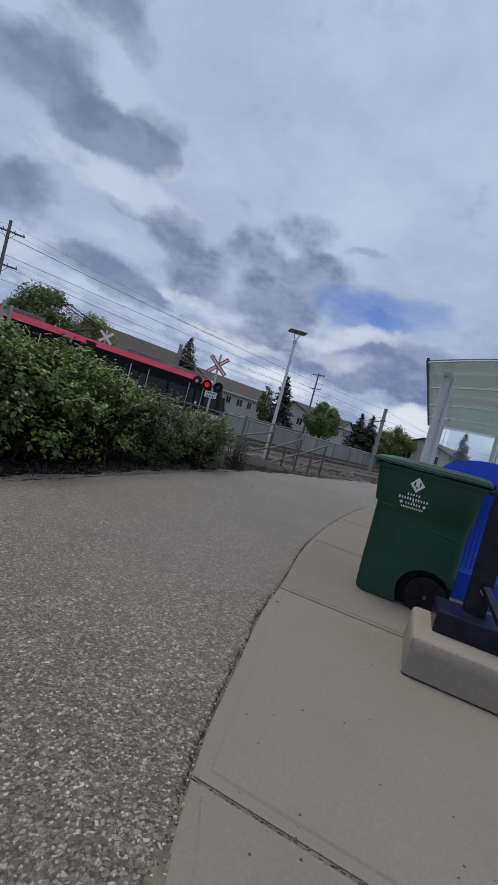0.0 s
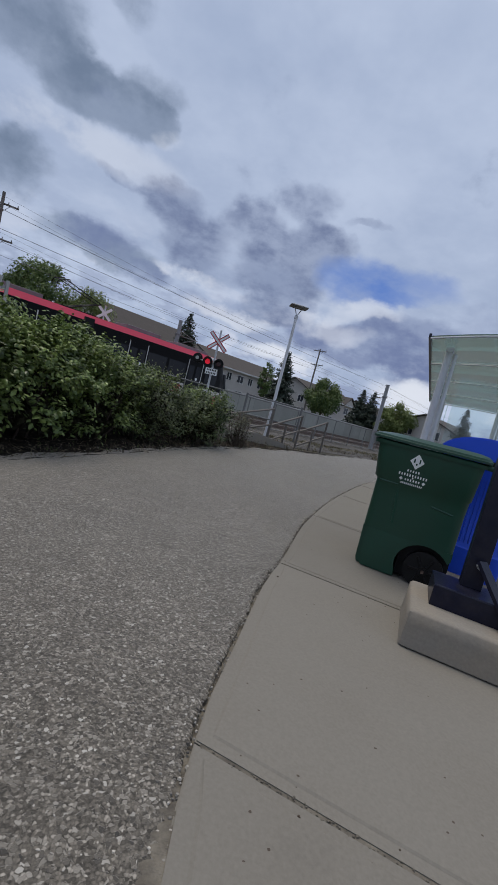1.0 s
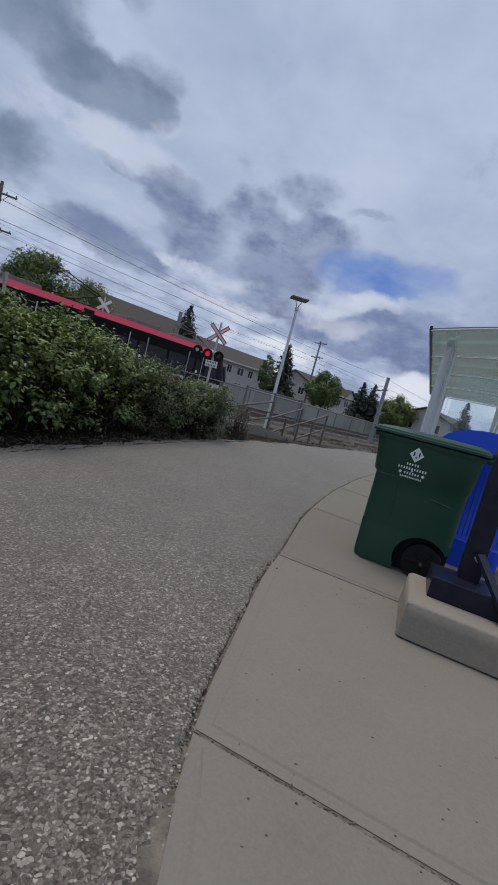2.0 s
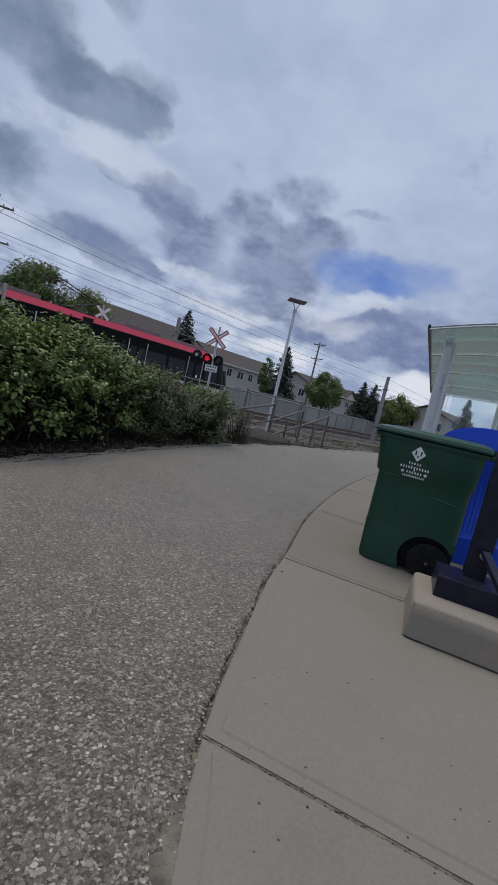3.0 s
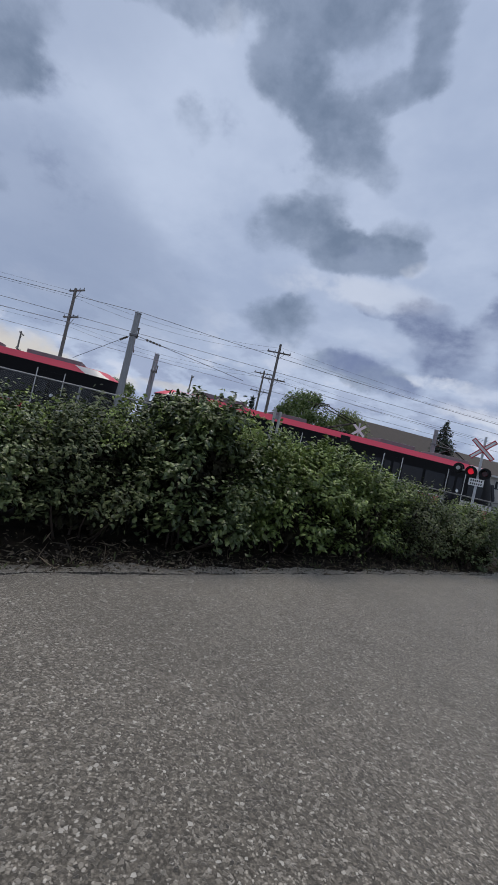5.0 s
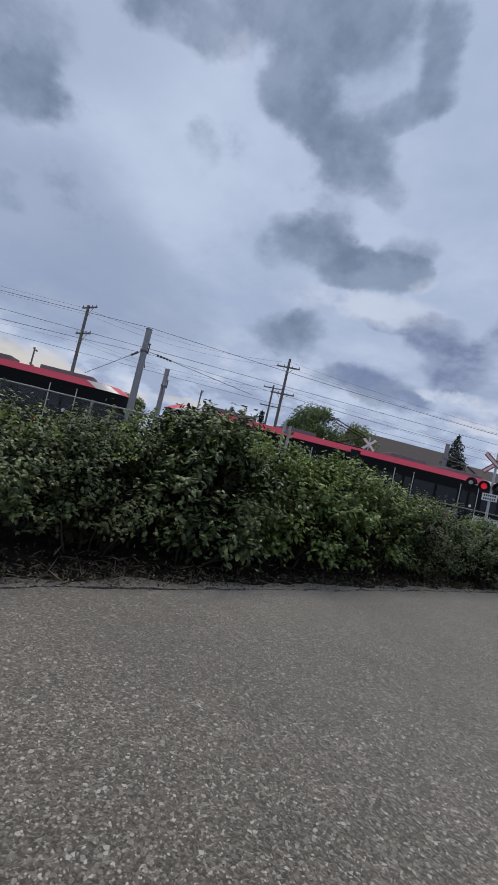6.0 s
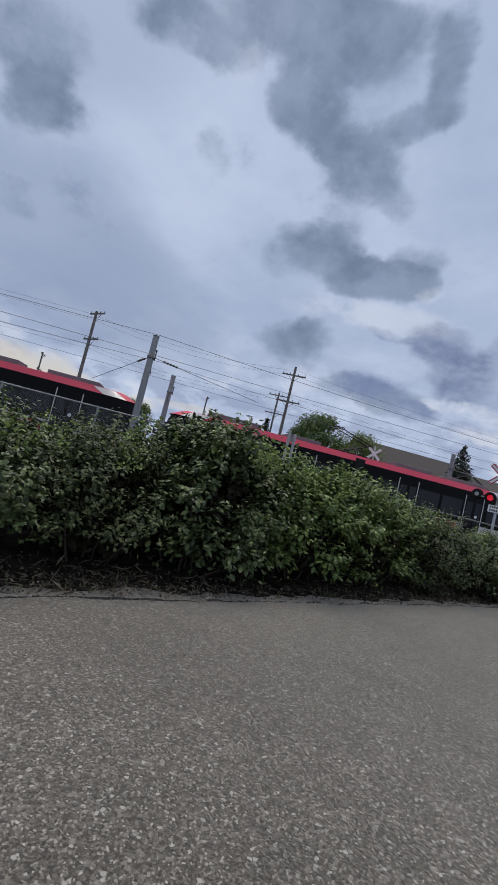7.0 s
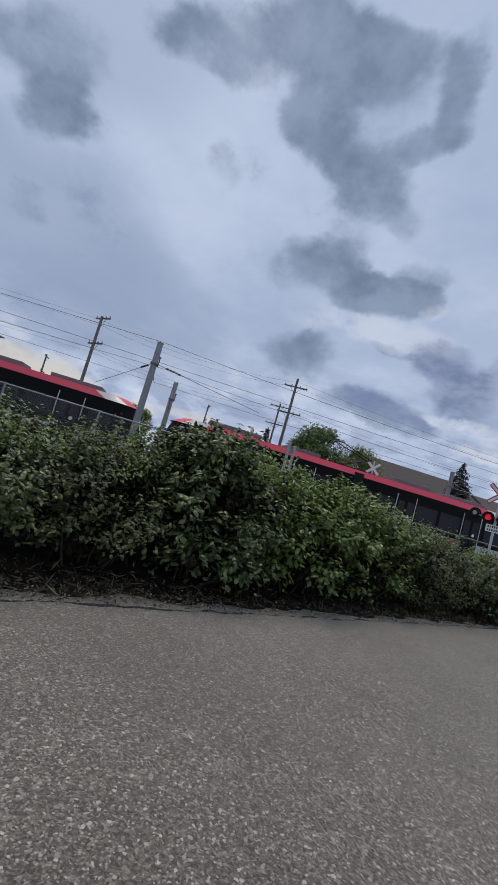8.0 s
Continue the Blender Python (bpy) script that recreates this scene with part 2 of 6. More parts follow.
def asphalt_material():
    """Old asphalt with exposed pale and dark aggregate of one to two centimetres in a grey binder."""
    m = bpy.data.materials.new("asphalt")
    m.use_nodes = True
    N, L = m.node_tree.nodes, m.node_tree.links
    b = N["Principled BSDF"]
    pos = N.new("ShaderNodeTexCoord").outputs["Object"]

    def vor(scale, feature="F1"):
        n = N.new("ShaderNodeTexVoronoi")
        n.feature = feature
        L.new(pos, n.inputs["Vector"])
        n.inputs["Scale"].default_value = scale
        return n

    def ramp(v, stops):
        n = N.new("ShaderNodeValToRGB")
        n.color_ramp.elements[0].position, n.color_ramp.elements[0].color = stops[0][0], (*[stops[0][1]] * 3, 1)
        n.color_ramp.elements[1].position, n.color_ramp.elements[1].color = stops[-1][0], (*[stops[-1][1]] * 3, 1)
        for p, c in stops[1:-1]:
            n.color_ramp.elements.new(p).color = (*[c] * 3, 1)
        L.new(v, n.inputs[0])
        return n.outputs[0]

    def noise_tex(scale, detail=4):
        n = N.new("ShaderNodeTexNoise")
        L.new(pos, n.inputs["Vector"])
        n.inputs["Scale"].default_value, n.inputs["Detail"].default_value = scale, detail
        return n.outputs[0]

    def mul(a, c):
        n = N.new("ShaderNodeMix")
        n.data_type, n.blend_type = "RGBA", "MULTIPLY"
        n.inputs[0].default_value = 1.0
        L.new(a, n.inputs[6]), L.new(c, n.inputs[7])
        return n.outputs[2]

    def tone(v, stops):
        n = N.new("ShaderNodeValToRGB")
        el = n.color_ramp.elements
        el[0].position, el[0].color = stops[0][0], (*stops[0][1], 1)
        el[1].position, el[1].color = stops[-1][0], (*stops[-1][1], 1)
        for p, c in stops[1:-1]:
            el.new(p).color = (*c, 1)
        L.new(v, n.inputs[0])
        return n.outputs[0]

    warp = N.new("ShaderNodeTexNoise")
    L.new(pos, warp.inputs["Vector"])
    warp.inputs["Scale"].default_value, warp.inputs["Detail"].default_value = 90.0, 2.0
    shift = N.new("ShaderNodeVectorMath")
    shift.operation = "MULTIPLY_ADD"
    L.new(warp.outputs["Color"], shift.inputs[0])
    shift.inputs[1].default_value = (0.009, 0.009, 0.009)
    L.new(pos, shift.inputs[2])
    pos = shift.outputs["Vector"]
    grit = vor(128)
    fine_c = N.new("ShaderNodeSeparateColor")
    L.new(grit.outputs["Color"], fine_c.inputs[0])
    base = tone(fine_c.outputs[0], [(0.0, (0.046, 0.041, 0.034)), (0.5, (0.124, 0.111, 0.092)), (0.85, (0.188, 0.168, 0.140)), (1.0, (0.40, 0.37, 0.32))])
    between = ramp(grit.outputs["Distance"], [(0.26, 1.0), (0.66, 0.60)])
    base = mul(base, between)
    stone = vor(76)
    rim = vor(76, "DISTANCE_TO_EDGE")
    pick = N.new("ShaderNodeSeparateColor")
    L.new(stone.outputs["Color"], pick.inputs[0])
    shape = ramp(rim.outputs["Distance"], [(0.05, 0.0), (0.11, 1.0)])
    chosen = ramp(pick.outputs[1], [(0.66, 0.0), (0.69, 1.0)])
    both = mul(shape, chosen)
    colour = tone(pick.outputs[0], [(0.0, (0.036, 0.034, 0.031)), (0.35, (0.115, 0.104, 0.088)), (0.8, (0.24, 0.222, 0.192)), (1.0, (0.44, 0.42, 0.38))])
    mx = N.new("ShaderNodeMix")
    mx.data_type = "RGBA"
    L.new(both, mx.inputs[0]), L.new(base, mx.inputs[6]), L.new(colour, mx.inputs[7])
    worn = ramp(noise_tex(0.7), [(0.3, 0.78), (0.7, 1.12)])
    blot = ramp(noise_tex(4.5), [(0.3, 0.88), (0.7, 1.1)])
    L.new(mul(mul(mx.outputs[2], worn), blot), b.inputs["Base Color"])
    b.inputs["Roughness"].default_value = 0.72
    b.inputs["Sheen Weight"].default_value, b.inputs["Sheen Roughness"].default_value = 0.60, 0.45
    b.inputs["Sheen Tint"].default_value = (0.92, 0.83, 0.70, 1.0)
    b.inputs["Specular IOR Level"].default_value = 0.25
    bp = N.new("ShaderNodeBump")
    bp.inputs["Strength"].default_value, bp.inputs["Distance"].default_value = 0.6, 0.004
    add = N.new("ShaderNodeMath")
    add.operation = "ADD"
    L.new(both, add.inputs[0]), L.new(fine_c.outputs[1], add.inputs[1])
    L.new(add.outputs[0], bp.inputs["Height"])
    L.new(bp.outputs[0], b.inputs["Normal"])
    return m


def glass_material(name, rgb, rough=0.03, clear=0.8):
    """Thin tinted pane: mostly see-through, with a mirror's gloss by Fresnel."""
    m = bpy.data.materials.new(name)
    m.use_nodes = True
    N, L = m.node_tree.nodes, m.node_tree.links
    N.remove(N["Principled BSDF"])
    t, g, s, f, d, s2 = (N.new("ShaderNode" + k) for k in ("BsdfTransparent", "BsdfGlossy", "MixShader", "Fresnel", "BsdfTranslucent", "MixShader"))
    t.inputs[0].default_value = (*rgb, 1)
    d.inputs[0].default_value = (*[min(1.0, c * 1.05) for c in rgb], 1)
    g.inputs["Roughness"].default_value = rough
    f.inputs[0].default_value = 1.45
    s2.inputs[0].default_value = 1 - clear
    L.new(t.outputs[0], s2.inputs[1]), L.new(d.outputs[0], s2.inputs[2])
    L.new(f.outputs[0], s.inputs[0]), L.new(s2.outputs[0], s.inputs[1]), L.new(g.outputs[0], s.inputs[2])
    L.new(s.outputs[0], N["Material Output"].inputs[0])
    return m


def glowing(name, rgb, strength):
    m = bpy.data.materials.new(name)
    m.use_nodes = True
    b = m.node_tree.nodes["Principled BSDF"]
    b.inputs["Base Color"].default_value = b.inputs["Emission Color"].default_value = (*rgb, 1)
    b.inputs["Emission Strength"].default_value = strength
    return m


M_ASPHALT = asphalt_material()
M_PEBBLE = mat("pebbles", (0.085, 0.077, 0.066), 0.85, rgb2=(0.36, 0.335, 0.295), per="island", random_amount=0.28, spread=0.15, grain=200, depth=0.001)
M_CONCRETE = mat("pavement concrete", (0.176, 0.162, 0.137), 0.9, spread=0.26, scale=3.2, grain=90, bump=0.35, depth=0.002, random_amount=0.06, rgb2=(0.156, 0.145, 0.124))
M_BLOCK = mat("cast concrete", (0.235, 0.216, 0.186), 0.92, spread=0.25, scale=4, grain=60, bump=0.25, depth=0.003, rgb2=(0.215, 0.188, 0.150))
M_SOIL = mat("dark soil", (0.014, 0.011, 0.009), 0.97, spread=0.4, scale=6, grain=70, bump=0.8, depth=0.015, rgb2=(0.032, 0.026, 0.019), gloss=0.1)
M_DIRT = mat("packed dirt and grit", (0.085, 0.074, 0.060), 0.95, spread=0.4, scale=14, grain=150, bump=0.8, depth=0.004, rgb2=(0.14, 0.125, 0.10))
M_GRASS = mat("rough grass", (0.045, 0.045, 0.027), 0.95, spread=0.4, scale=0.6, grain=25, bump=0.9, depth=0.05, rgb2=(0.085, 0.072, 0.048))
M_STRAW = mat("dry grass", (0.075, 0.062, 0.036), 0.9, spread=0.2, per="island", rgb2=(0.19, 0.165, 0.10), random_amount=0.3, bump=0, translucent=0.1)
M_BALLAST = mat("ballast", (0.046, 0.042, 0.037), 0.95, spread=0.4, scale=1.2, grain=24, bump=1.0, depth=0.05, rgb2=(0.092, 0.084, 0.074))
M_RAIL = mat("rail steel", (0.16, 0.12, 0.10), 0.5, 0.7, spread=0.2)
M_TIE = mat("weathered tie", (0.12, 0.105, 0.09), 0.9, spread=0.3)
M_LEAF = mat("shrub leaves", (0.033, 0.058, 0.018), 0.42, gloss=0.40, spread=0.15, scale=1.5, per="island", rgb2=(0.112, 0.142, 0.050), random_amount=0.30, bump=0, translucent=0.05)
M_LEAF_B = mat("bright shrub leaves", (0.064, 0.104, 0.024), 0.42, gloss=0.38, spread=0.15, scale=1.5, per="island", rgb2=(0.170, 0.226, 0.062), random_amount=0.28, bump=0, translucent=0.10)
M_SHOOT = mat("fresh shoots", (0.120, 0.180, 0.045), 0.5, gloss=0.3, spread=0.15, scale=1.5, per="island", rgb2=(0.25, 0.31, 0.10), random_amount=0.26, bump=0, translucent=0.2)
# near-black on purpose: the hedge interior's shade is put into this leaf colour
M_INNER_SHADE = mat("shade-dark inner leaves", (0.016, 0.014, 0.009), 0.85, gloss=0.1, spread=0.2, scale=1.5, per="island", rgb2=(0.030, 0.030, 0.016), random_amount=0.25, bump=0)
M_LEAF_D = mat("small dull leaves", (0.030, 0.046, 0.018), 0.55, gloss=0.3, spread=0.15, scale=1.5, per="island", rgb2=(0.09, 0.11, 0.042), random_amount=0.22, bump=0, translucent=0.06)
M_DRY = mat("dry leaves and twigs", (0.045, 0.034, 0.024), 0.9, spread=0.3, per="island", rgb2=(0.13, 0.105, 0.07), random_amount=0.3, bump=0)
M_WEED = mat("weeds", (0.05, 0.075, 0.022), 0.7, per="island", rgb2=(0.10, 0.12, 0.045), random_amount=0.25, bump=0, translucent=0.2)
M_TWIG = mat("half-bare shrub leaves", (0.060, 0.060, 0.038), 0.85, spread=0.3, per="island", rgb2=(0.12, 0.115, 0.07), random_amount=0.3, bump=0)
M_STEM = mat("shrub stems", (0.075, 0.055, 0.042), 0.9, spread=0.3, grain=90)
M_BARK = mat("bark", (0.085, 0.07, 0.055), 0.95, spread=0.35, scale=4, grain=25, bump=0.8, depth=0.02)
M_TREE = mat("tree leaves", (0.055, 0.105, 0.028), 0.6, per="island", rgb2=(0.12, 0.17, 0.045), random_amount=0.25, bump=0, translucent=0.25)
M_TREE_Y = mat("young tree leaves", (0.10, 0.15, 0.035), 0.6, per="island", rgb2=(0.17, 0.21, 0.06), random_amount=0.25, bump=0, translucent=0.25)
M_NEEDLE = mat("spruce needles", (0.018, 0.030, 0.022), 0.8, per="island", rgb2=(0.045, 0.065, 0.045), random_amount=0.25, bump=0)
M_GREEN = mat("green plastic", (0.006, 0.050, 0.029), 0.42, spread=0.24, scale=4, grain=160, bump=0.10, depth=0.001)
M_BLUE = mat("blue plastic", (0.005, 0.062, 0.56), 0.45, spread=0.10, scale=5, grain=160, bump=0.08, depth=0.001)
M_BLACK = mat("black rubber and plastic", (0.007, 0.007, 0.0075), 0.6, spread=0.25, gloss=0.25)
M_NAVY = mat("navy painted steel", (0.005, 0.007, 0.024), 0.32, 0.1, spread=0.5, scale=12, bump=0.2, rgb2=(0.012, 0.012, 0.022), gloss=0.35)
M_WHITE = mat("white paint", (0.74, 0.74, 0.73), 0.5, spread=0.06, bump=0.05)
M_PRINT = mat("white print", (0.72, 0.74, 0.72), 0.6, spread=0.1, bump=0)
M_GALV = mat("galvanised steel", (0.28, 0.285, 0.29), 0.55, 0.45, spread=0.15, scale=6, bump=0.08)
M_FENCE = mat("weathered fence pipe", (0.17, 0.17, 0.165), 0.6, 0.2, spread=0.25, scale=6, bump=0.08)
M_PIPE = mat("painted handrail", (0.125, 0.11, 0.095), 0.55, 0.3, spread=0.2, scale=10)
M_POLE = mat("light grey painted steel", (0.55, 0.56, 0.58), 0.5, 0.1, spread=0.08, bump=0.05)
M_WOOD = mat("weathered pole wood", (0.17, 0.155, 0.14), 0.95, spread=0.3, scale=3, grain=40)
M_WIRE = mat("cable", (0.10, 0.10, 0.11), 0.6, 0.3, spread=0.1, bump=0)
M_RED = mat("red vehicle paint", (0.58, 0.045, 0.085), 0.45, spread=0.08, scale=0.8, bump=0)
M_CAR_WHITE = mat("white vehicle paint", (0.55, 0.54, 0.53), 0.4, spread=0.12, scale=0.7, bump=0, coat=0.3)
M_CAR_DARK = mat("black window band", (0.006, 0.006, 0.007), 0.5, spread=0.1, bump=0, gloss=0.12)
M_CAR_GLASS = mat("dark vehicle glass", (0.012, 0.013, 0.016), 0.10, spread=0.5, scale=1.2, bump=0, gloss=0.25)
M_CAR_GREY = mat("grey roof equipment", (0.16, 0.16, 0.165), 0.7, spread=0.25, scale=2)
M_CAR_UNDER = mat("underframe grime", (0.05, 0.046, 0.042), 0.9, spread=0.35)
M_WALL = mat("grey-green wall panels", (0.29, 0.295, 0.265), 0.9, spread=0.16, scale=0.8, grain=20)
M_CAP = mat("pale wall cap", (0.42, 0.42, 0.40), 0.85, spread=0.12)
M_STUCCO = mat("pale siding", (0.50, 0.475, 0.44), 0.9, spread=0.08, scale=0.6, grain=12)
M_ROOF = mat("dark shingles", (0.060, 0.052, 0.047), 0.95, spread=0.22, scale=1.2, grain=9, bump=0.5, depth=0.03)
M_TRIM = mat("white house trim", (0.62, 0.62, 0.60), 0.7, spread=0.06)
M_PANE = mat("house window glass", (0.035, 0.04, 0.048), 0.12, spread=0.2, bump=0)
M_SIGN_RED = mat("red sign paint", (0.42, 0.035, 0.045), 0.5, spread=0.08, bump=0)
M_LENS_ON = glowing("lit red lens", (1.0, 0.02, 0.05), 0.36)
M_LENS_OFF = mat("unlit red lens", (0.05, 0.006, 0.008), 0.25, bump=0)
M_CANOPY = glass_material("green tinted canopy glass", (0.50, 0.70, 0.68), 0.10, 0.80)
M_CANOPY_GREY = glass_material("grey printed canopy glass", (0.42, 0.54, 0.55), 0.12, 0.74)
M_CLEAR = glass_material("clear shelter glass", (0.90, 0.95, 0.94), 0.02, 0.97)


# ---------------------------------------------------------------- builders
def thing(name, label, category, group="", m=None, kind=""):
    ob = tagged(new(name), label, category, group, kind)
    if m is not None:
        ob.matrix_basis = m
    return ob


def link_mesh(name, verts, faces, material, parent=None, label="", smooth=False):
    me = bpy.data.meshes.new(name)
    me.from_pydata(verts, [], faces)
    me.materials.append(material)
    if smooth:
        me.shade_smooth()
    ob = new(name, me)
    if parent is not None:
        ob.parent = parent
    if label:
        ob["label"] = label
    return ob


def part(name, bm, material, parent=None, label="", smooth=False):
    """One bmesh as one mesh object under a thing or a part."""
    me = bpy.data.meshes.new(name)
    bmesh.ops.recalc_face_normals(bm, faces=bm.faces)
    bm.to_mesh(me)
    bm.free()
    me.materials.append(material)
    if smooth:
        me.set_sharp_from_angle(angle=radians(40))
        me.polygons.foreach_set("use_smooth", [True] * len(me.polygons))
    ob = new(name, me)
    if parent is not None:
        ob.parent = parent
    if label:
        ob["label"] = label
    return ob


def box(bm, c, size, rot=None, bevel=0.0):
    r = bmesh.ops.create_cube(bm, size=1.0)
    m = Matrix.Translation(c) @ (rot.to_4x4() if rot is not None else Matrix.Identity(4)) @ Matrix.Diagonal((*size, 1))
    bmesh.ops.transform(bm, matrix=m, verts=r["verts"])
    if bevel:
        edges = list({e for v in r["verts"] for e in v.link_edges})
        bmesh.ops.bevel(bm, geom=edges, offset=bevel, segments=2, affect="EDGES", profile=0.6)
    return bm


def rod(bm, a, b, r0, r1=None, seg=10):
    a, b = Vector(a), Vector(b)
    d = b - a
    m = Matrix.Translation((a + b) / 2) @ d.to_track_quat("Z", "Y").to_matrix().to_4x4()
    bmesh.ops.create_cone(bm, cap_ends=True, segments=seg, radius1=r0, radius2=r0 if r1 is None else r1, depth=d.length, matrix=m)
    return bm


def prism(bm, outline, y0, y1, bevel=0.0):
    """A side outline in (x, z) given depth from y0 to y1."""
    f = bm.faces.new([bm.verts.new((x, y0, z)) for x, z in outline])
    g = bmesh.ops.extrude_face_region(bm, geom=[f])
    vs = [v for v in g["geom"] if isinstance(v, bmesh.types.BMVert)]
    bmesh.ops.translate(bm, vec=(0, y1 - y0, 0), verts=vs)
    if bevel:
        bmesh.ops.bevel(bm, geom=list(bm.edges), offset=bevel, segments=2, affect="EDGES")
    return bm


def tube(bm, pts, r, seg=8):
    for a, b in zip(pts, pts[1:]):
        rod(bm, a, b, r, r, seg)
    return bm


def B():
    return bmesh.new()


# the tracks run along U; distances from them are taken along NRM, from a point on the path
ORG, U, NRM = Vector((0.30, 0.15, 0)), Vector((0.670, 0.742, 0)), Vector((-0.742, 0.670, 0))
TRACK_TURN = math.degrees(math.atan2(U.y, U.x))


def at_track(s, perp, z=0.0):
    p = ORG + U * s + NRM * perp
    return Vector((p.x, p.y, z))


def track_pose(s, perp, z=0.0, turn=0.0):
    p = at_track(s, perp, z)
    return pose(p.x, p.y, p.z, 0, 0, TRACK_TURN + turn)

# ---------------------------------------------------------------- ground, path, pavement
def strip_sheet(name, breaks, s0, s1, material, step=None):
    """A sheet that changes height only across the tracks."""
    ss = [s0, s1] if step is None else [s0 + (s1 - s0) * i / step for i in range(step + 1)]
    verts, faces, n = [], [], len(breaks)
    for s in ss:
        verts += [at_track(s, p, z) for p, z in breaks]
    for i in range(len(ss) - 1):
        for j in range(n - 1):
            faces.append((i * n + j, (i + 1) * n + j, (i + 1) * n + j + 1, i * n + j + 1))
    return link_mesh(name, verts, faces, material)


ground = strip_sheet("ground", [(-2000, -0.06), (8, -0.06), (11, -0.12), (15, -0.42), (29.5, -0.42), (34, -0.1), (2500, 0.2)], -2500, 2500, M_GRASS, 40)
tagged(ground, "rough grass and bare earth beside the tracks", "ground", kind="structure")
bed = strip_sheet("track_bed", [(8.4, -0.045), (10.5, -0.075), (13.5, -0.36), (16.8, -0.40), (17.4, -0.26), (28.2, -0.26), (29.2, -0.40)], -140, 220, M_BALLAST, 60)
tagged(bed, "grey crushed stone ballast under the tracks", "track bed", kind="structure")


def curve_points(rows, n):
    """Smooth Catmull-Rom line through rows of (x, y)."""
    out = []
    for i in range(len(rows) - 1):
        p = [Vector((*rows[min(max(k, 0), len(rows) - 1)], 0)) for k in (i - 1, i, i + 1, i + 2)]
        for j in range(n):
            t = j / n
            out.append(0.5 * ((2 * p[1]) + (p[2] - p[0]) * t + (2 * p[0] - 5 * p[1] + 4 * p[2] - p[3]) * t ** 2 + (3 * p[1] - p[0] - 3 * p[2] + p[3]) * t ** 3))
    out.append(Vector((*rows[-1], 0)))
    return out


LEFT_EDGE = [(-3.4, -8), (-3.1, -2), (-2.85, 0.6), (-2.62, 1.7), (-2.32, 2.7), (-1.95, 3.8), (-1.37, 5.6), (-0.82, 7.3), (0.05, 9.6), (1.49, 12.2), (2.9, 14.1), (6.1, 18.7), (11, 22.5), (24, 30)]
RIGHT_EDGE = [(0.9, -8), (0.5, -2), (0.40, 0.6), (0.42, 1.4), (0.53, 2.0), (0.68, 2.72), (0.85, 3.3), (1.22, 4.67), (2.03, 6.84), (3.32, 9.65), (4.9, 12.3), (8.2, 15.6), (13.5, 18.5), (26, 25)]
left_line, right_line = curve_points(LEFT_EDGE, 14), curve_points(RIGHT_EDGE, 14)


def wobble(p, amount, scale):
    return amount * noise.noise(Vector((p.x * scale, p.y * scale, 3.7)))


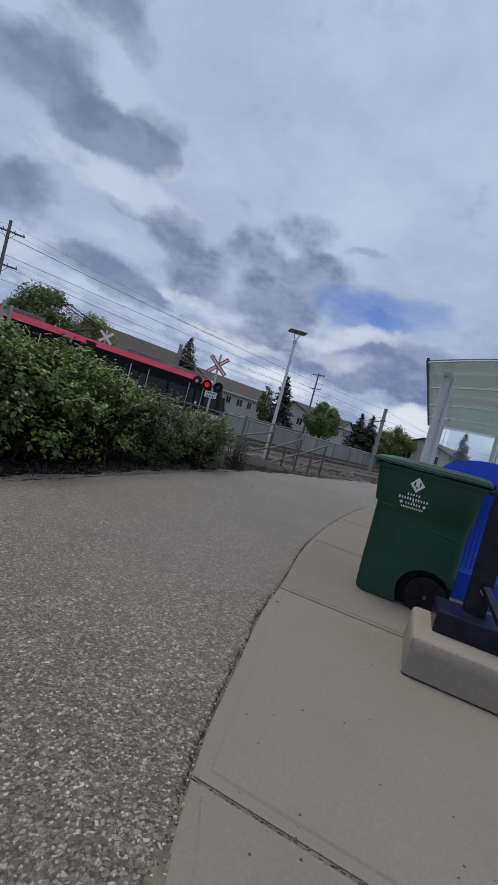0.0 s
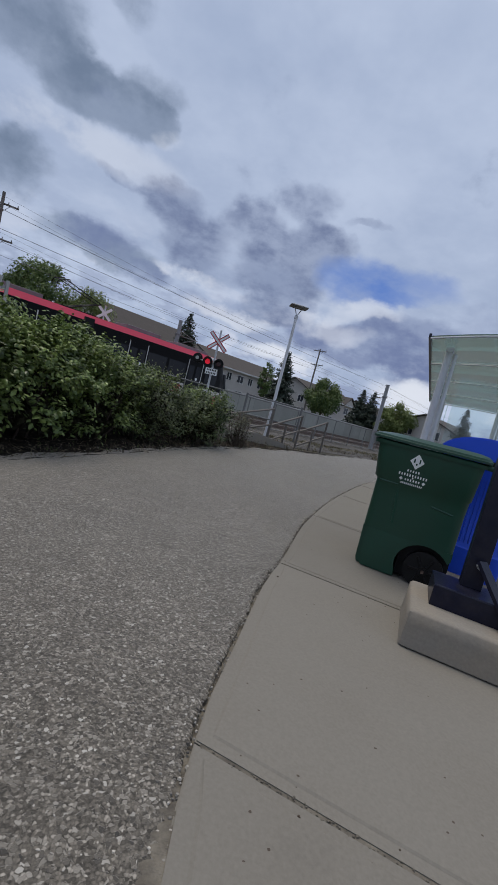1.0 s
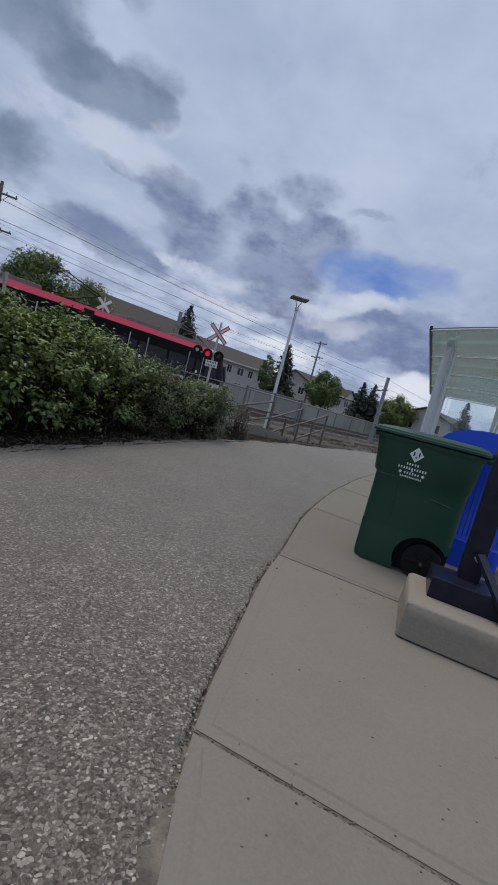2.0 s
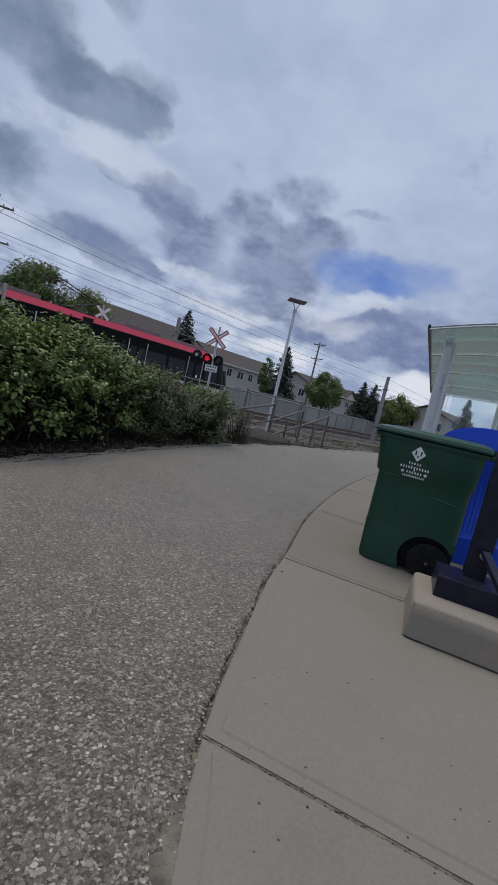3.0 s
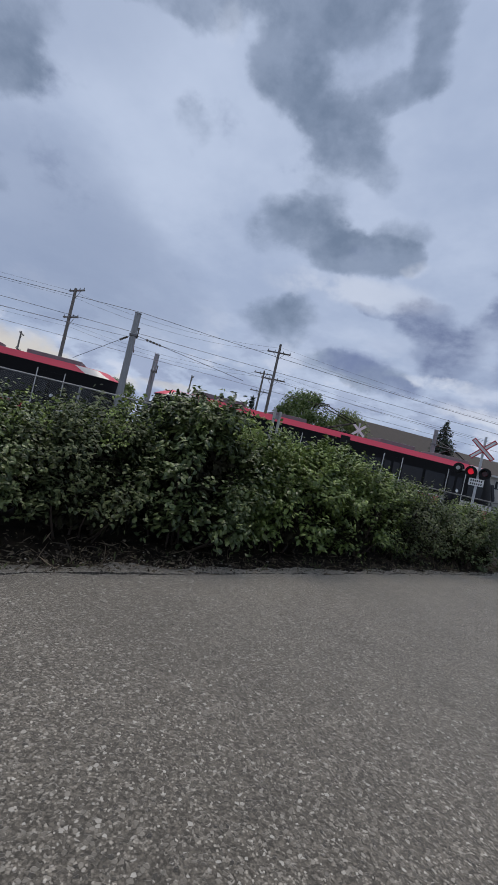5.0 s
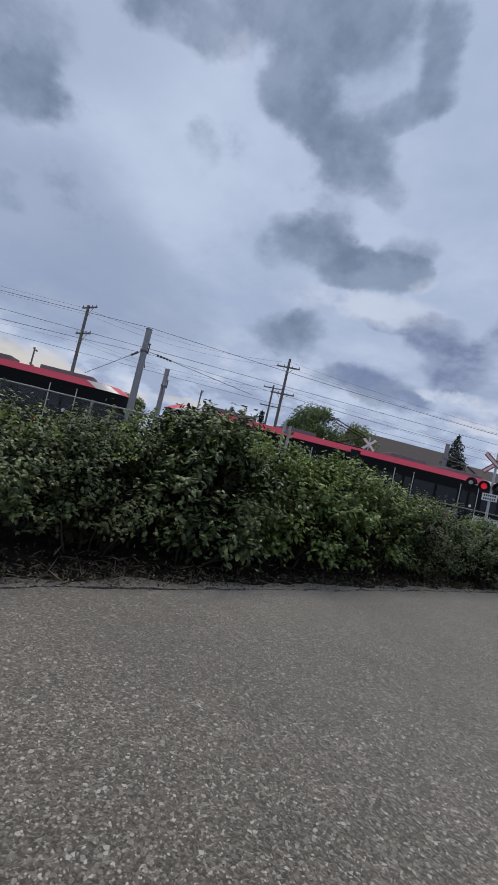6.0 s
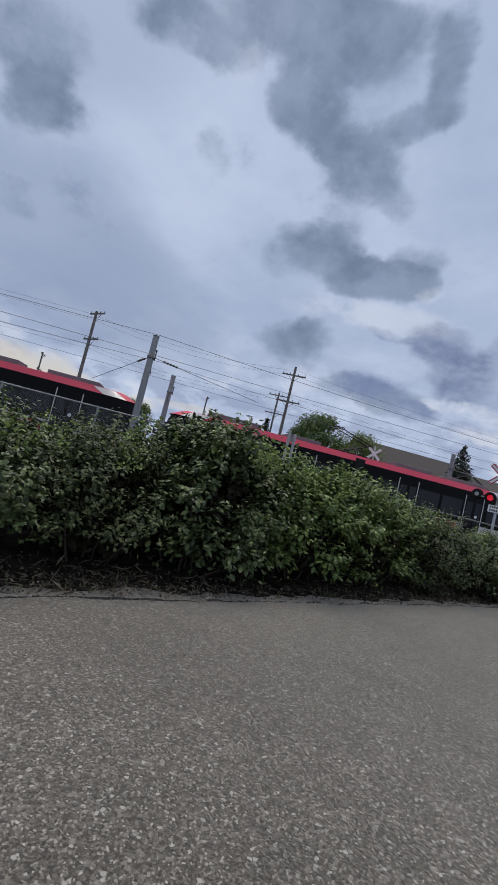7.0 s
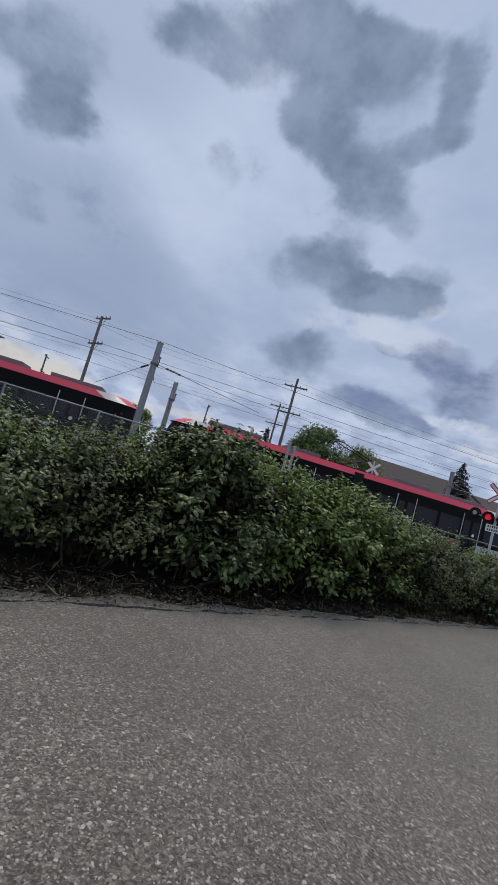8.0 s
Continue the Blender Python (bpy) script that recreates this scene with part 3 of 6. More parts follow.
def path_sheet():
    """The asphalt: a slab with a slightly worn surface and a ragged crack beside its planted edge."""
    n = len(left_line)
    cols = 26
    verts, faces = [], []
    for i in range(n):
        a, b = left_line[i], right_line[i]
        crack = a.lerp(b, 0.05)
        for j in range(cols + 1):
            p = crack.lerp(b, j / cols)
            if j == 0:
                p = p + Vector((wobble(p, 0.06, 3.1) + wobble(p, 0.025, 11), 0, 0))
            if j == cols:
                p = p - Vector((0.034, 0, 0))
            verts.append((p.x, p.y, wobble(p, 0.006, 0.8)))
        for j in (0, cols):
            v = verts[i * (cols + 3) + j]
            verts.append((v[0], v[1], -0.08))
    w = cols + 3
    for i in range(n - 1):
        for j in range(cols):
            faces.append((i * w + j, i * w + j + 1, (i + 1) * w + j + 1, (i + 1) * w + j))
        faces.append((i * w, (i + 1) * w, (i + 1) * w + cols + 1, i * w + cols + 1))
        faces.append((i * w + cols, i * w + cols + 2, (i + 1) * w + cols + 2, (i + 1) * w + cols))
    ob = link_mesh("asphalt_path", verts, faces, M_ASPHALT, smooth=False)
    tagged(ob, "worn grey asphalt path with exposed aggregate", "path", kind="structure")
    # broken edge lip beyond the crack
    verts, faces = [], []
    fine_left = [left_line[i].lerp(left_line[i + 1], k / 5) for i in range(n - 1) for k in range(5)]
    fine_right = [right_line[i].lerp(right_line[i + 1], k / 5) for i in range(n - 1) for k in range(5)]
    for a, b in zip(fine_left, fine_right):
        crack = a.lerp(b, 0.05)
        inner = crack + Vector((wobble(crack, 0.06, 3.1) + wobble(crack, 0.025, 11) - 0.009 - max(0.0, wobble(crack, 0.07, 3)) - abs(wobble(crack, 0.028, 17)) - abs(wobble(crack, 0.014, 45)), 0, 0))
        outer = a + Vector((wobble(a, 0.16, 2.3) + wobble(a, 0.05, 9) - 0.06, 0, 0))
        if outer.x > inner.x - 0.02:
            outer.x = inner.x - 0.02
        k = len(verts)
        verts += [(inner.x, inner.y, 0.002 + wobble(inner, 0.012, 7)), (outer.x, outer.y, -0.012 + wobble(outer, 0.015, 9)), (inner.x, inner.y, -0.08), (outer.x, outer.y, -0.08)]
        if k:
            faces += [(k - 4, k, k + 1, k - 3), (k - 4, k - 2, k + 2, k), (k - 3, k + 1, k + 3, k - 1)]
    link_mesh("broken_edge", verts, faces, M_ASPHALT, ob)
    # frayed edge along the pavement, with a dark crevice left open beside the slabs
    verts, faces = [], []
    for i in range(n - 1):
        for step in range(24):
            b = right_line[i].lerp(right_line[i + 1], step / 24)
            if not -4 < b.y < 15:
                continue
            w = 0.003 + abs(wobble(b, 0.030, 3.3)) + abs(wobble(b, 0.018, 19)) + abs(wobble(b, 0.012, 60))
            z = wobble(b, 0.006, 0.8)
            k = len(verts)
            verts += [(b.x - 0.11, b.y, z + 0.0015), (b.x - w - 0.012, b.y, z + 0.003), (b.x - w, b.y, z - 0.006), (b.x - w + 0.006, b.y, -0.06)]
            if k:
                faces += [(k - 4, k - 3, k + 1, k), (k - 3, k - 2, k + 2, k + 1), (k - 2, k - 1, k + 3, k + 2)]
    link_mesh("frayed_edge", verts, faces, M_ASPHALT, ob)
    return ob


path = path_sheet()


def pebbles():
    """Aggregate that stands out of the worn asphalt near the camera."""
    rng = np.random.default_rng(5)
    verts, faces = [], []
    count = 0
    while count < 6500:
        x, y = rng.uniform(-2.6, 1.2), 0.3 + 5.2 * rng.random() ** 1.7
        i = min(range(len(right_line)), key=lambda k: abs(right_line[k].y - y))
        if x > right_line[i].x - 0.03 or x < left_line[i].x + 0.2:
            continue
        r = rng.uniform(0.0028, 0.0072) * (1.5 if rng.random() < 0.14 else 1.0)
        n, a0, sq = 5, rng.uniform(0, 6.28), rng.uniform(0.5, 1.0)
        z = wobble(Vector((x, y, 0)), 0.006, 0.8)
        k = len(verts)
        ca, sa = math.cos(a0), math.sin(a0)
        top = rng.uniform(0.0006, 0.0022)
        for ring, h in ((1.0, -0.002), (0.72, top)):
            for j in range(n):
                rr = r * ring * rng.uniform(0.62, 1.25)
                u, v = math.cos(j * 6.2832 / n) * rr, math.sin(j * 6.2832 / n) * rr * sq
                verts.append((x + u * ca - v * sa, y + u * sa + v * ca, z + h))
        for j in range(n):
            faces.append((k + j, k + (j + 1) % n, k + n + (j + 1) % n, k + n + j))
        faces.append(tuple(k + n + j for j in range(n)))
        count += 1
    return link_mesh("pebbles", verts, faces, M_PEBBLE, path)


stones = tagged(pebbles(), "pale stones set in the asphalt", kind="stuff")


def pavement():
    """Concrete pavement slabs with tooled joints, along the curved edge of the path."""
    root = tagged(new("pavement"), "pale broom-finished concrete pavement slabs", "pavement", kind="structure")
    edge = [p for p in right_line if -8 <= p.y <= 24]
    joints = [-5.9, -4.1, -2.25, -0.4, 1.385, 3.145, 4.95, 6.85, 8.7, 10.5, 12.4, 14.3, 16.0]

    def across(y):
        a = radians(-21 - 12 * min(1.0, max(0.0, (y - 3.0) / 4.0)))
        return Vector((math.cos(a), math.sin(a), 0))

    def edge_at(y):
        for a, b in zip(edge, edge[1:]):
            if a.y <= y <= b.y:
                return a.lerp(b, (y - a.y) / max(b.y - a.y, 1e-6))
        return edge[-1]

    gap = 0.0035
    for y0, y1 in zip(joints, joints[1:]):
        rim = [edge_at(y0 + gap + (y1 - y0 - 2 * gap) * k / 8) for k in range(9)]
        ways = [across(y0 + (y1 - y0) * k / 8) for k in range(9)]
        for d0, d1 in ((0.0, 2.6), (2.61, 4.6)):
            near = [p + w * d0 for p, w in zip(rim, ways)]
            far = [p + w * d1 for p, w in zip(rim, ways)]
            ring = near + far[::-1]
            bm = B()
            f = bm.faces.new([bm.verts.new((p.x, p.y, 0.012)) for p in ring])
            g = bmesh.ops.extrude_face_region(bm, geom=[f])
            vs = [v for v in g["geom"] if isinstance(v, bmesh.types.BMVert)]
            bmesh.ops.translate(bm, vec=(0, 0, -0.10), verts=vs)
            top = [e for e in bm.edges if all(v.co.z > 0 for v in e.verts)]
            bmesh.ops.bevel(bm, geom=top, offset=0.004 if y1 - y0 < 0.2 else 0.005, segments=2, affect="EDGES")
            face = max((f for f in bm.faces if f.normal.z > 0.9 or f.normal.z < -0.9), key=lambda f: f.calc_area() + 100 * (f.calc_center_median().z > 0))
            bmesh.ops.inset_region(bm, faces=[face], thickness=0.055, depth=0.0)
            bmesh.ops.inset_region(bm, faces=[face], thickness=0.010, depth=0.005 if face.normal.z > 0 else -0.005)
            part("slab", bm, M_CONCRETE, root)
    for y in joints[1:-1]:
        p, w = edge_at(y), across(y)
        side = Vector((-w.y, w.x, 0)) * 0.02
        a, b = p + w * 0.02, p + w * 4.58
        link_mesh("joint_filler", [(*(q + k).xy, 0.0085) for q, k in ((a, side), (a, -side), (b, -side), (b, side))], [(0, 1, 2, 3)], M_DIRT, root, "dirt packed in the joint")
    return root


pavement()
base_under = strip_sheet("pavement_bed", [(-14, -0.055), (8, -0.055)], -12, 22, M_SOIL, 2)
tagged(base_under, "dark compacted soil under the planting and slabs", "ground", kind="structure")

# ---------------------------------------------------------------- tracks
def track(perp):
    root = thing("railway_track", "pair of steel rails on weathered ties in ballast", "railway track", "railway tracks", track_pose(0, perp, -0.26))
    verts, faces = [], []
    rng = np.random.default_rng(int(perp))
    for i in range(420):
        x, w = -110 + i * 0.62, 0.11
        k = len(verts)
        for dx, dy, z in ((-w, -1.25, 0.03), (w, -1.25, 0.03), (w, 1.25, 0.03), (-w, 1.25, 0.03), (-w, -1.25, -0.1), (w, -1.25, -0.1), (w, 1.25, -0.1), (-w, 1.25, -0.1)):
            verts.append((x + dx + rng.uniform(-0.01, 0.01), dy, z))
        faces += [(k, k + 1, k + 2, k + 3), (k, k + 4, k + 5, k + 1), (k + 1, k + 5, k + 6, k + 2), (k + 2, k + 6, k + 7, k + 3), (k + 3, k + 7, k + 4, k)]
    tagged(link_mesh("ties", verts, faces, M_TIE, root), kind="stuff")
    for y in (-0.75, 0.75):
        bm = B()
        for w, h, z in ((0.14, 0.02, 0.04), (0.025, 0.10, 0.10), (0.07, 0.035, 0.165)):
            box(bm, (20, y, z), (260, w, h))
        part("rail", bm, M_RAIL, root)


track(19.6)
track(25.65)


# ---------------------------------------------------------------- train
def ring_band(z0, z1, l0, l1, w0, w1, keep=None):
    """A band round the car between two heights; half lengths l and half widths w at its foot and head."""
    bm = B()

    def outline(z, l, w):
        pts = []
        for x, y in ((1.0, 0.0), (0.995, 0.35), (0.975, 0.62), (0.945, 0.82), (0.90, 0.95), (0.84, 1.0), (0.5, 1.0), (0.25, 1.0), (0.0, 1.0)):
            pts.append((x * l if x > 0.8 else x * l, y * w))
        half = pts + [(-x, y) for x, y in pts[-2::-1]]
        return [Vector((x, y, z)) for x, y in half] + [Vector((x, -y, z)) for x, y in half[-2:0:-1]]

    a, b = outline(z0, l0, w0), outline(z1, l1, w1)
    va, vb = [bm.verts.new(p) for p in a], [bm.verts.new(p) for p in b]
    n = len(a)
    for i in range(n):
        if keep is None or keep(a[i]) and keep(a[(i + 1) % n]):
            bm.faces.new((va[i], va[(i + 1) % n], vb[(i + 1) % n], vb[i]))
    if keep is not None:
        bmesh.ops.delete(bm, geom=[v for v in bm.verts if not v.link_faces], context="VERTS")
    return bm, va, vb


def rail_car():
    car = thing("light_rail_car", "articulated light rail car with red roof and black window band", "train", "coupled rail cars")
    bm, lo, hi = ring_band(0.42, 1.42, 12.25, 12.4, 1.26, 1.32)
    part("side_panel", bm, M_CAR_WHITE, car, "white lower panels", True)
    bm, lo, hi = ring_band(1.42, 3.50, 12.4, 11.72, 1.32, 1.32)
    part("window_band", bm, M_CAR_DARK, car, "glossy black window band", True)
    bm, lo, hi = ring_band(3.50, 3.86, 11.85, 11.1, 1.325, 1.16)
    bm.faces.new(hi)
    part("roof", bm, M_RED, car, "red roof cove", True)
    for end in (-1, 1):
        bm, lo, hi = ring_band(0.40, 1.0, 12.29, 12.40, 1.28, 1.325, lambda p: p.x * end > 10.2)
        part("nose_panel", bm, M_RED, car, "red lower nose panel", True)
        for side in (-1, 1):
            bm, lo, hi = ring_band(3.50, 3.84, 11.88, 11.13, 1.337, 1.18, lambda p: 9.9 < p.x * end < 11.5 and p.y * side > 0)
            part("roof_flash", bm, M_CAR_WHITE, car, "white flash behind the cab roof", True)
    bm = B()
    box(bm, (0, 0, 0.62), (23.5, 2.2, 0.5))
    part("underframe", bm, M_CAR_UNDER, car)
    for x in (-8.6, 0.0, 8.6):
        bm = B()
        box(bm, (x, 0, 0.42), (2.4, 1.7, 0.36), bevel=0.05)
        for dx in (-0.9, 0.9):
            for y in (-0.72, 0.72):
                rod(bm, (x + dx, y - 0.06, 0.33), (x + dx, y + 0.06, 0.33), 0.33, seg=18)
        part("bogie", bm, M_CAR_UNDER, car)
    for side in (-1, 1):
        y = side * 1.325
        for x in (-10.0, -6.75, -5.05, -1.95, 1.95, 5.05, 6.75, 10.0):
            wide = 1.5 if abs(x) in (5.05, 6.75, 1.95) else 1.2
            bm = B()
            box(bm, (x, y, 2.28), (wide, 0.02, 1.12), bevel=0.008)
            part("window", bm, M_CAR_GLASS, car, "dark tinted glass")
        for x in (-8.35, -3.5, 3.5, 8.35):
            bm = B()
            box(bm, (x, y + side * 0.006, 1.9), (1.32, 0.03, 2.5), bevel=0.01)
            door = part("door", bm, M_CAR_DARK, car, "black double door with white edges")
            for dx in (-0.68, 0.68):
                bm = B()
                box(bm, (x + dx, y + side * 0.02, 1.95), (0.05, 0.03, 2.55))
                part("door_edge", bm, M_CAR_WHITE, door)
            for dx in (-0.32, 0.32):
                bm = B()
                box(bm, (x + dx, y + side * 0.02, 2.1), (0.46, 0.03, 1.5), bevel=0.008)
                part("door_pane", bm, M_CAR_GLASS, door)
            bm = B()
            rod(bm, (x + 0.25, y + side * 0.03, 1.95), (x + 0.25, y + side * 0.045, 1.95), 0.10, seg=14)
            part("door_sticker", bm, M_PRINT, door)
        bm = B()
        box(bm, (6.0, y + side * 0.008, 1.0), (2.7, 0.02, 0.62))
        ad = part("side_poster", bm, M_RED, car, "red side poster with plain pale bars")
        for dz, w in ((0.14, 1.9), (-0.02, 1.4), (-0.17, 1.7)):
            bm = B()
            box(bm, (6.0, y + side * 0.022, 1.0 + dz), (w, 0.01, 0.07))
            part("poster_bar", bm, M_PRINT, ad)
        bm = B()
        box(bm, (0, y * 0.985, 2.15), (0.62, 0.06, 3.1))
        part("bellows", bm, M_BLACK, car, "dark articulation bellows")
    for x, l, h in ((-8.0, 3.2, 0.32), (-3.6, 2.2, 0.26), (4.0, 2.6, 0.30), (8.2, 2.8, 0.26)):
        bm = B()
        box(bm, (x, 0, 3.86 + h / 2), (l, 1.5, h), bevel=0.04)
        part("roof_box", bm, M_CAR_GREY, car, "low grey roof equipment")
    pan = part("pantograph", box(B(), (-0.3, 0, 3.92), (2.2, 1.2, 0.10)), M_BLACK, car, "raised black pantograph")
    for y in (-0.5, 0.5):
        part("lower_arm", rod(B(), (-1.0, y, 3.95), (1.0, y * 0.6, 4.75), 0.035, seg=6), M_BLACK, pan)
        part("upper_arm", rod(B(), (1.0, y * 0.6, 4.75), (-1.35, y * 0.8, 5.38), 0.028, seg=6), M_BLACK, pan)
    for x in (-1.6, -1.3):
        part("contact_shoe", tube(B(), [(x, -0.95, 5.22), (x, -0.7, 5.40), (x, 0.7, 5.40), (x, 0.95, 5.22)], 0.03, 6), M_BLACK, pan)
    for end in (-1, 1):
        bm = B()
        box(bm, (end * 12.02, 0, 2.35), (0.30, 1.5, 1.2), Matrix.Rotation(end * -0.30, 3, "Y"), 0.06)
        part("windshield", bm, M_CAR_GLASS, car, "dark raked windshield")
        for y in (-0.72, 0.72):
            bm = B()
            box(bm, (end * 12.28, y, 1.12), (0.16, 0.26, 0.14), bevel=0.03)
            part("headlight", bm, M_PRINT, car)
        bm = B()
        box(bm, (end * 12.55, 0, 0.62), (0.55, 0.26, 0.24), bevel=0.04)
        part("coupler", bm, M_CAR_UNDER, car)
    return car


NOSE = 24.0
first_car = rail_car()
first_car.matrix_basis = track_pose(NOSE - 12.4, 25.65, -0.26)
for i in (1, 2):
    copy_thing(first_car, track_pose(NOSE - 12.4 - 25.5 * i, 25.65, -0.26))


# ---------------------------------------------------------------- foliage
LEAF2D = [(0.0, 0.0, 0.0), (0.0, 0.46, 0.05), (0.0, 1.0, -0.12), (0.20, 0.16, -0.02), (0.30, 0.46, -0.06), (0.18, 0.76, -0.07), (-0.20, 0.16, -0.02), (-0.30, 0.46, -0.06), (-0.18, 0.76, -0.07)]
LEAF_FACES = [(0, 3, 1), (3, 4, 1), (4, 5, 1), (5, 2, 1), (0, 1, 6), (6, 1, 7), (7, 1, 8), (8, 1, 2)]
OVAL2D = [(0.0, 0.0, 0.0), (0.24, 0.45, -0.05), (0.0, 1.0, -0.04), (-0.24, 0.45, -0.05), (0.0, 0.5, 0.03)]
OVAL_FACES = [(0, 1, 4), (1, 2, 4), (0, 4, 3), (3, 4, 2)]


def scatter_leaves(pos, normal, size, rng, shape, faces, droop=0.0):
    """All leaves of one plant as arrays: every leaf a folded blade with its own turn and size."""
    n = len(pos)
    nrm = normal + rng.normal(0, 0.46, (n, 3))
    nrm /= np.linalg.norm(nrm, axis=1)[:, None]
    tip = rng.normal(0, 1, (n, 3))
    tip[:, 2] -= droop
    tip -= nrm * (tip * nrm).sum(1)[:, None]
    tip /= np.linalg.norm(tip, axis=1)[:, None]
    side = np.cross(tip, nrm)
    pts = np.array(shape)
    v = (pos[:, None, :] + size[:, None, None] * (pts[None, :, 0, None] * side[:, None, :] + pts[None, :, 1, None] * tip[:, None, :] + pts[None, :, 2, None] * nrm[:, None, :]))
    k = len(pts)
    f = (np.arange(n)[:, None, None] * k + np.array(faces)[None]).reshape(-1, len(faces[0]))
    return v.reshape(-1, 3), f


def shrub(cx, cy, rx, ry, h, material, leaves, leaf, seed, turn, label, skirt=0.12, shape=LEAF2D, faces=LEAF_FACES, stems=22, top_twigs=26):
    """A shrub: stems from one stool, twigs, and leaves on lumpy shoots, denser outside, with dark gaps between them."""
    leaves, leaf, h = int(leaves * 1.65), leaf * 0.86, h * 1.01
    rng = np.random.default_rng(seed)
    root = thing("shrub", label, "shrub", "shrubs of the hedge", pose(cx, cy, -0.05, 0, 0, turn))
    bm = B()
    lumps = []
    for i in range(94):
        a = rng.uniform(0, 2 * math.pi)
        e = rng.uniform(0.0, 1.0) ** 1.25
        r = rng.uniform(0.58, 0.86) if i % 4 else rng.uniform(0.1, 0.5)
        if i >= 72:
            e, r = rng.uniform(0.72, 0.95), rng.uniform(0.0, 0.6)
        w = math.sqrt(1 - 0.62 * e * e) * (0.76 + 0.24 * min(1, e * 2.4))
        lumps.append((math.cos(a) * rx * r * w, math.sin(a) * ry * r * w, h * (0.12 + 0.70 * e), rng.uniform(0.11, 0.23) * h / 1.4))
    for i in range(stems):
        x, y, z, r = lumps[i % len(lumps)]
        a = Vector((x * 0.45 + rng.uniform(-0.1, 0.1), y * 0.45 + rng.uniform(-0.1, 0.1), 0))
        m = Vector((x * 0.8, y * 0.8, z * 0.55))
        rod(bm, a, m, 0.013, 0.009, 6)
        rod(bm, m, (x, y, z), 0.009, 0.004, 5)
    tagged(part("branchwork", bm, M_STEM, root, "bare woody stems"), kind="stuff")
    P, Nn, S = [], [], []
    # sprays of leaves on short outward twigs, with gaps between the sprays
    per, each = max(1, int(leaves * 0.5) // 15 // len(lumps)), 15
    for x, y, z, r in lumps:
        d = rng.normal(0, 1, (per, 3))
        d[:, 2] = d[:, 2] * 0.8 + 0.15
        d /= np.linalg.norm(d, axis=1)[:, None]
        p0 = np.array((x, y, z)) + d * r * rng.uniform(0.75, 1.0, per)[:, None]
        out = p0 / np.array((rx, ry, h * 1.4))
        go = d * 0.5 + out * 0.8 + np.array((0, 0, 0.25)) + rng.normal(0, 0.25, (per, 3))
        go /= np.linalg.norm(go, axis=1)[:, None]
        t = np.tile(np.linspace(0.1, 1.0, each), per)
        go, p0 = np.repeat(go, each, axis=0), np.repeat(p0, each, axis=0)
        P.append(p0 + go * (t * rng.uniform(0.14, 0.26, per * each))[:, None] + rng.normal(0, 0.018, (per * each, 3)))
        Nn.append(go * 0.45 + np.array((0, 0, 0.85)))
        S.append(leaf * rng.uniform(0.75, 1.35, per * each) * (1.12 - 0.4 * t))
    per = int(leaves * 0.32) // len(lumps)
    for x, y, z, r in lumps:
        d = rng.normal(0, 1, (per, 3))
        d[:, 2] = d[:, 2] * 0.9 + 0.25
        d /= np.linalg.norm(d, axis=1)[:, None]
        rr = r * (0.20 + 0.50 * rng.random(per) ** 0.6)
        p = np.array((x, y, z)) + d * rr[:, None] * np.array((1.15, 1.15, 1.0))
        P.append(p)
        out = p / np.array((rx, ry, h)) * np.array((1, 1, 0.5))
        Nn.append(d * 0.35 + out * 0.6 + np.array((0, 0, 0.7)))
        S.append(leaf * rng.uniform(0.6, 1.25, per))
    # a close core of larger leaves, coloured near-black as the shrub's inner shade
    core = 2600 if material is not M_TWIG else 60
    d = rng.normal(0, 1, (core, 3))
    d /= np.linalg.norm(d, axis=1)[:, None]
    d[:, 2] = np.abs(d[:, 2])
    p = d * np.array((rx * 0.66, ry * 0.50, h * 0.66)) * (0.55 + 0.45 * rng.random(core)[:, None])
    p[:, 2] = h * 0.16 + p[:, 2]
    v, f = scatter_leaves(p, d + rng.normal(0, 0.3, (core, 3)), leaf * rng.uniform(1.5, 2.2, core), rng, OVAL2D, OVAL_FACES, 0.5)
    link_mesh("inner_leaves", v.tolist(), f.tolist(), M_INNER_SHADE, root, "near-black leaves inside the shrub, coloured as its inner shade")
    # upright shoots above the crown
    old = len(P)
    for i in range(top_twigs * 4):
        x, y, z, r = lumps[int(rng.integers(len(lumps)))]
        base = np.array((x, y, max(z, h * 0.72)))
        tipv = np.array((rng.normal(0, 0.10), rng.normal(0, 0.10), rng.uniform(0.14, 0.30)))
        k = 16
        t = rng.random(k)
        P.append(base + tipv * t[:, None] * 1.15 + rng.normal(0, 0.022, (k, 3)))
        Nn.append(np.tile((0, 0, 0.8), (k, 1)) + rng.normal(0, 0.5, (k, 3)))
        S.append(leaf * rng.uniform(0.45, 0.9, k))
    if material is not M_TWIG:
        v, f = scatter_leaves(np.concatenate(P[old:]), np.concatenate(Nn[old:]), np.concatenate(S[old:]), rng, shape, faces, 0.3)
        link_mesh("new_growth", v.tolist(), f.tolist(), M_SHOOT, root, "fresh yellow-green shoots")
        P, Nn, S = P[:old], Nn[:old], S[:old]
    P, Nn, S = np.concatenate(P), np.concatenate(Nn), np.concatenate(S)
    edge = skirt + 0.07 * np.sin(P[:, 0] * 5 + seed) + rng.uniform(-0.08, 0.08, len(P))
    keep = (rng.random(len(P)) < 0.06 + 1.5 * P[:, 2] / h) & (P[:, 2] > edge) & (P[:, 2] < h * 1.1) & ((P[:, 0] / rx) ** 2 + (P[:, 1] / ry) ** 2 < np.where(P[:, 2] < 0.45, 0.95, 1.6))
    v, f = scatter_leaves(P[keep], Nn[keep], S[keep], rng, shape, faces, 0.9)
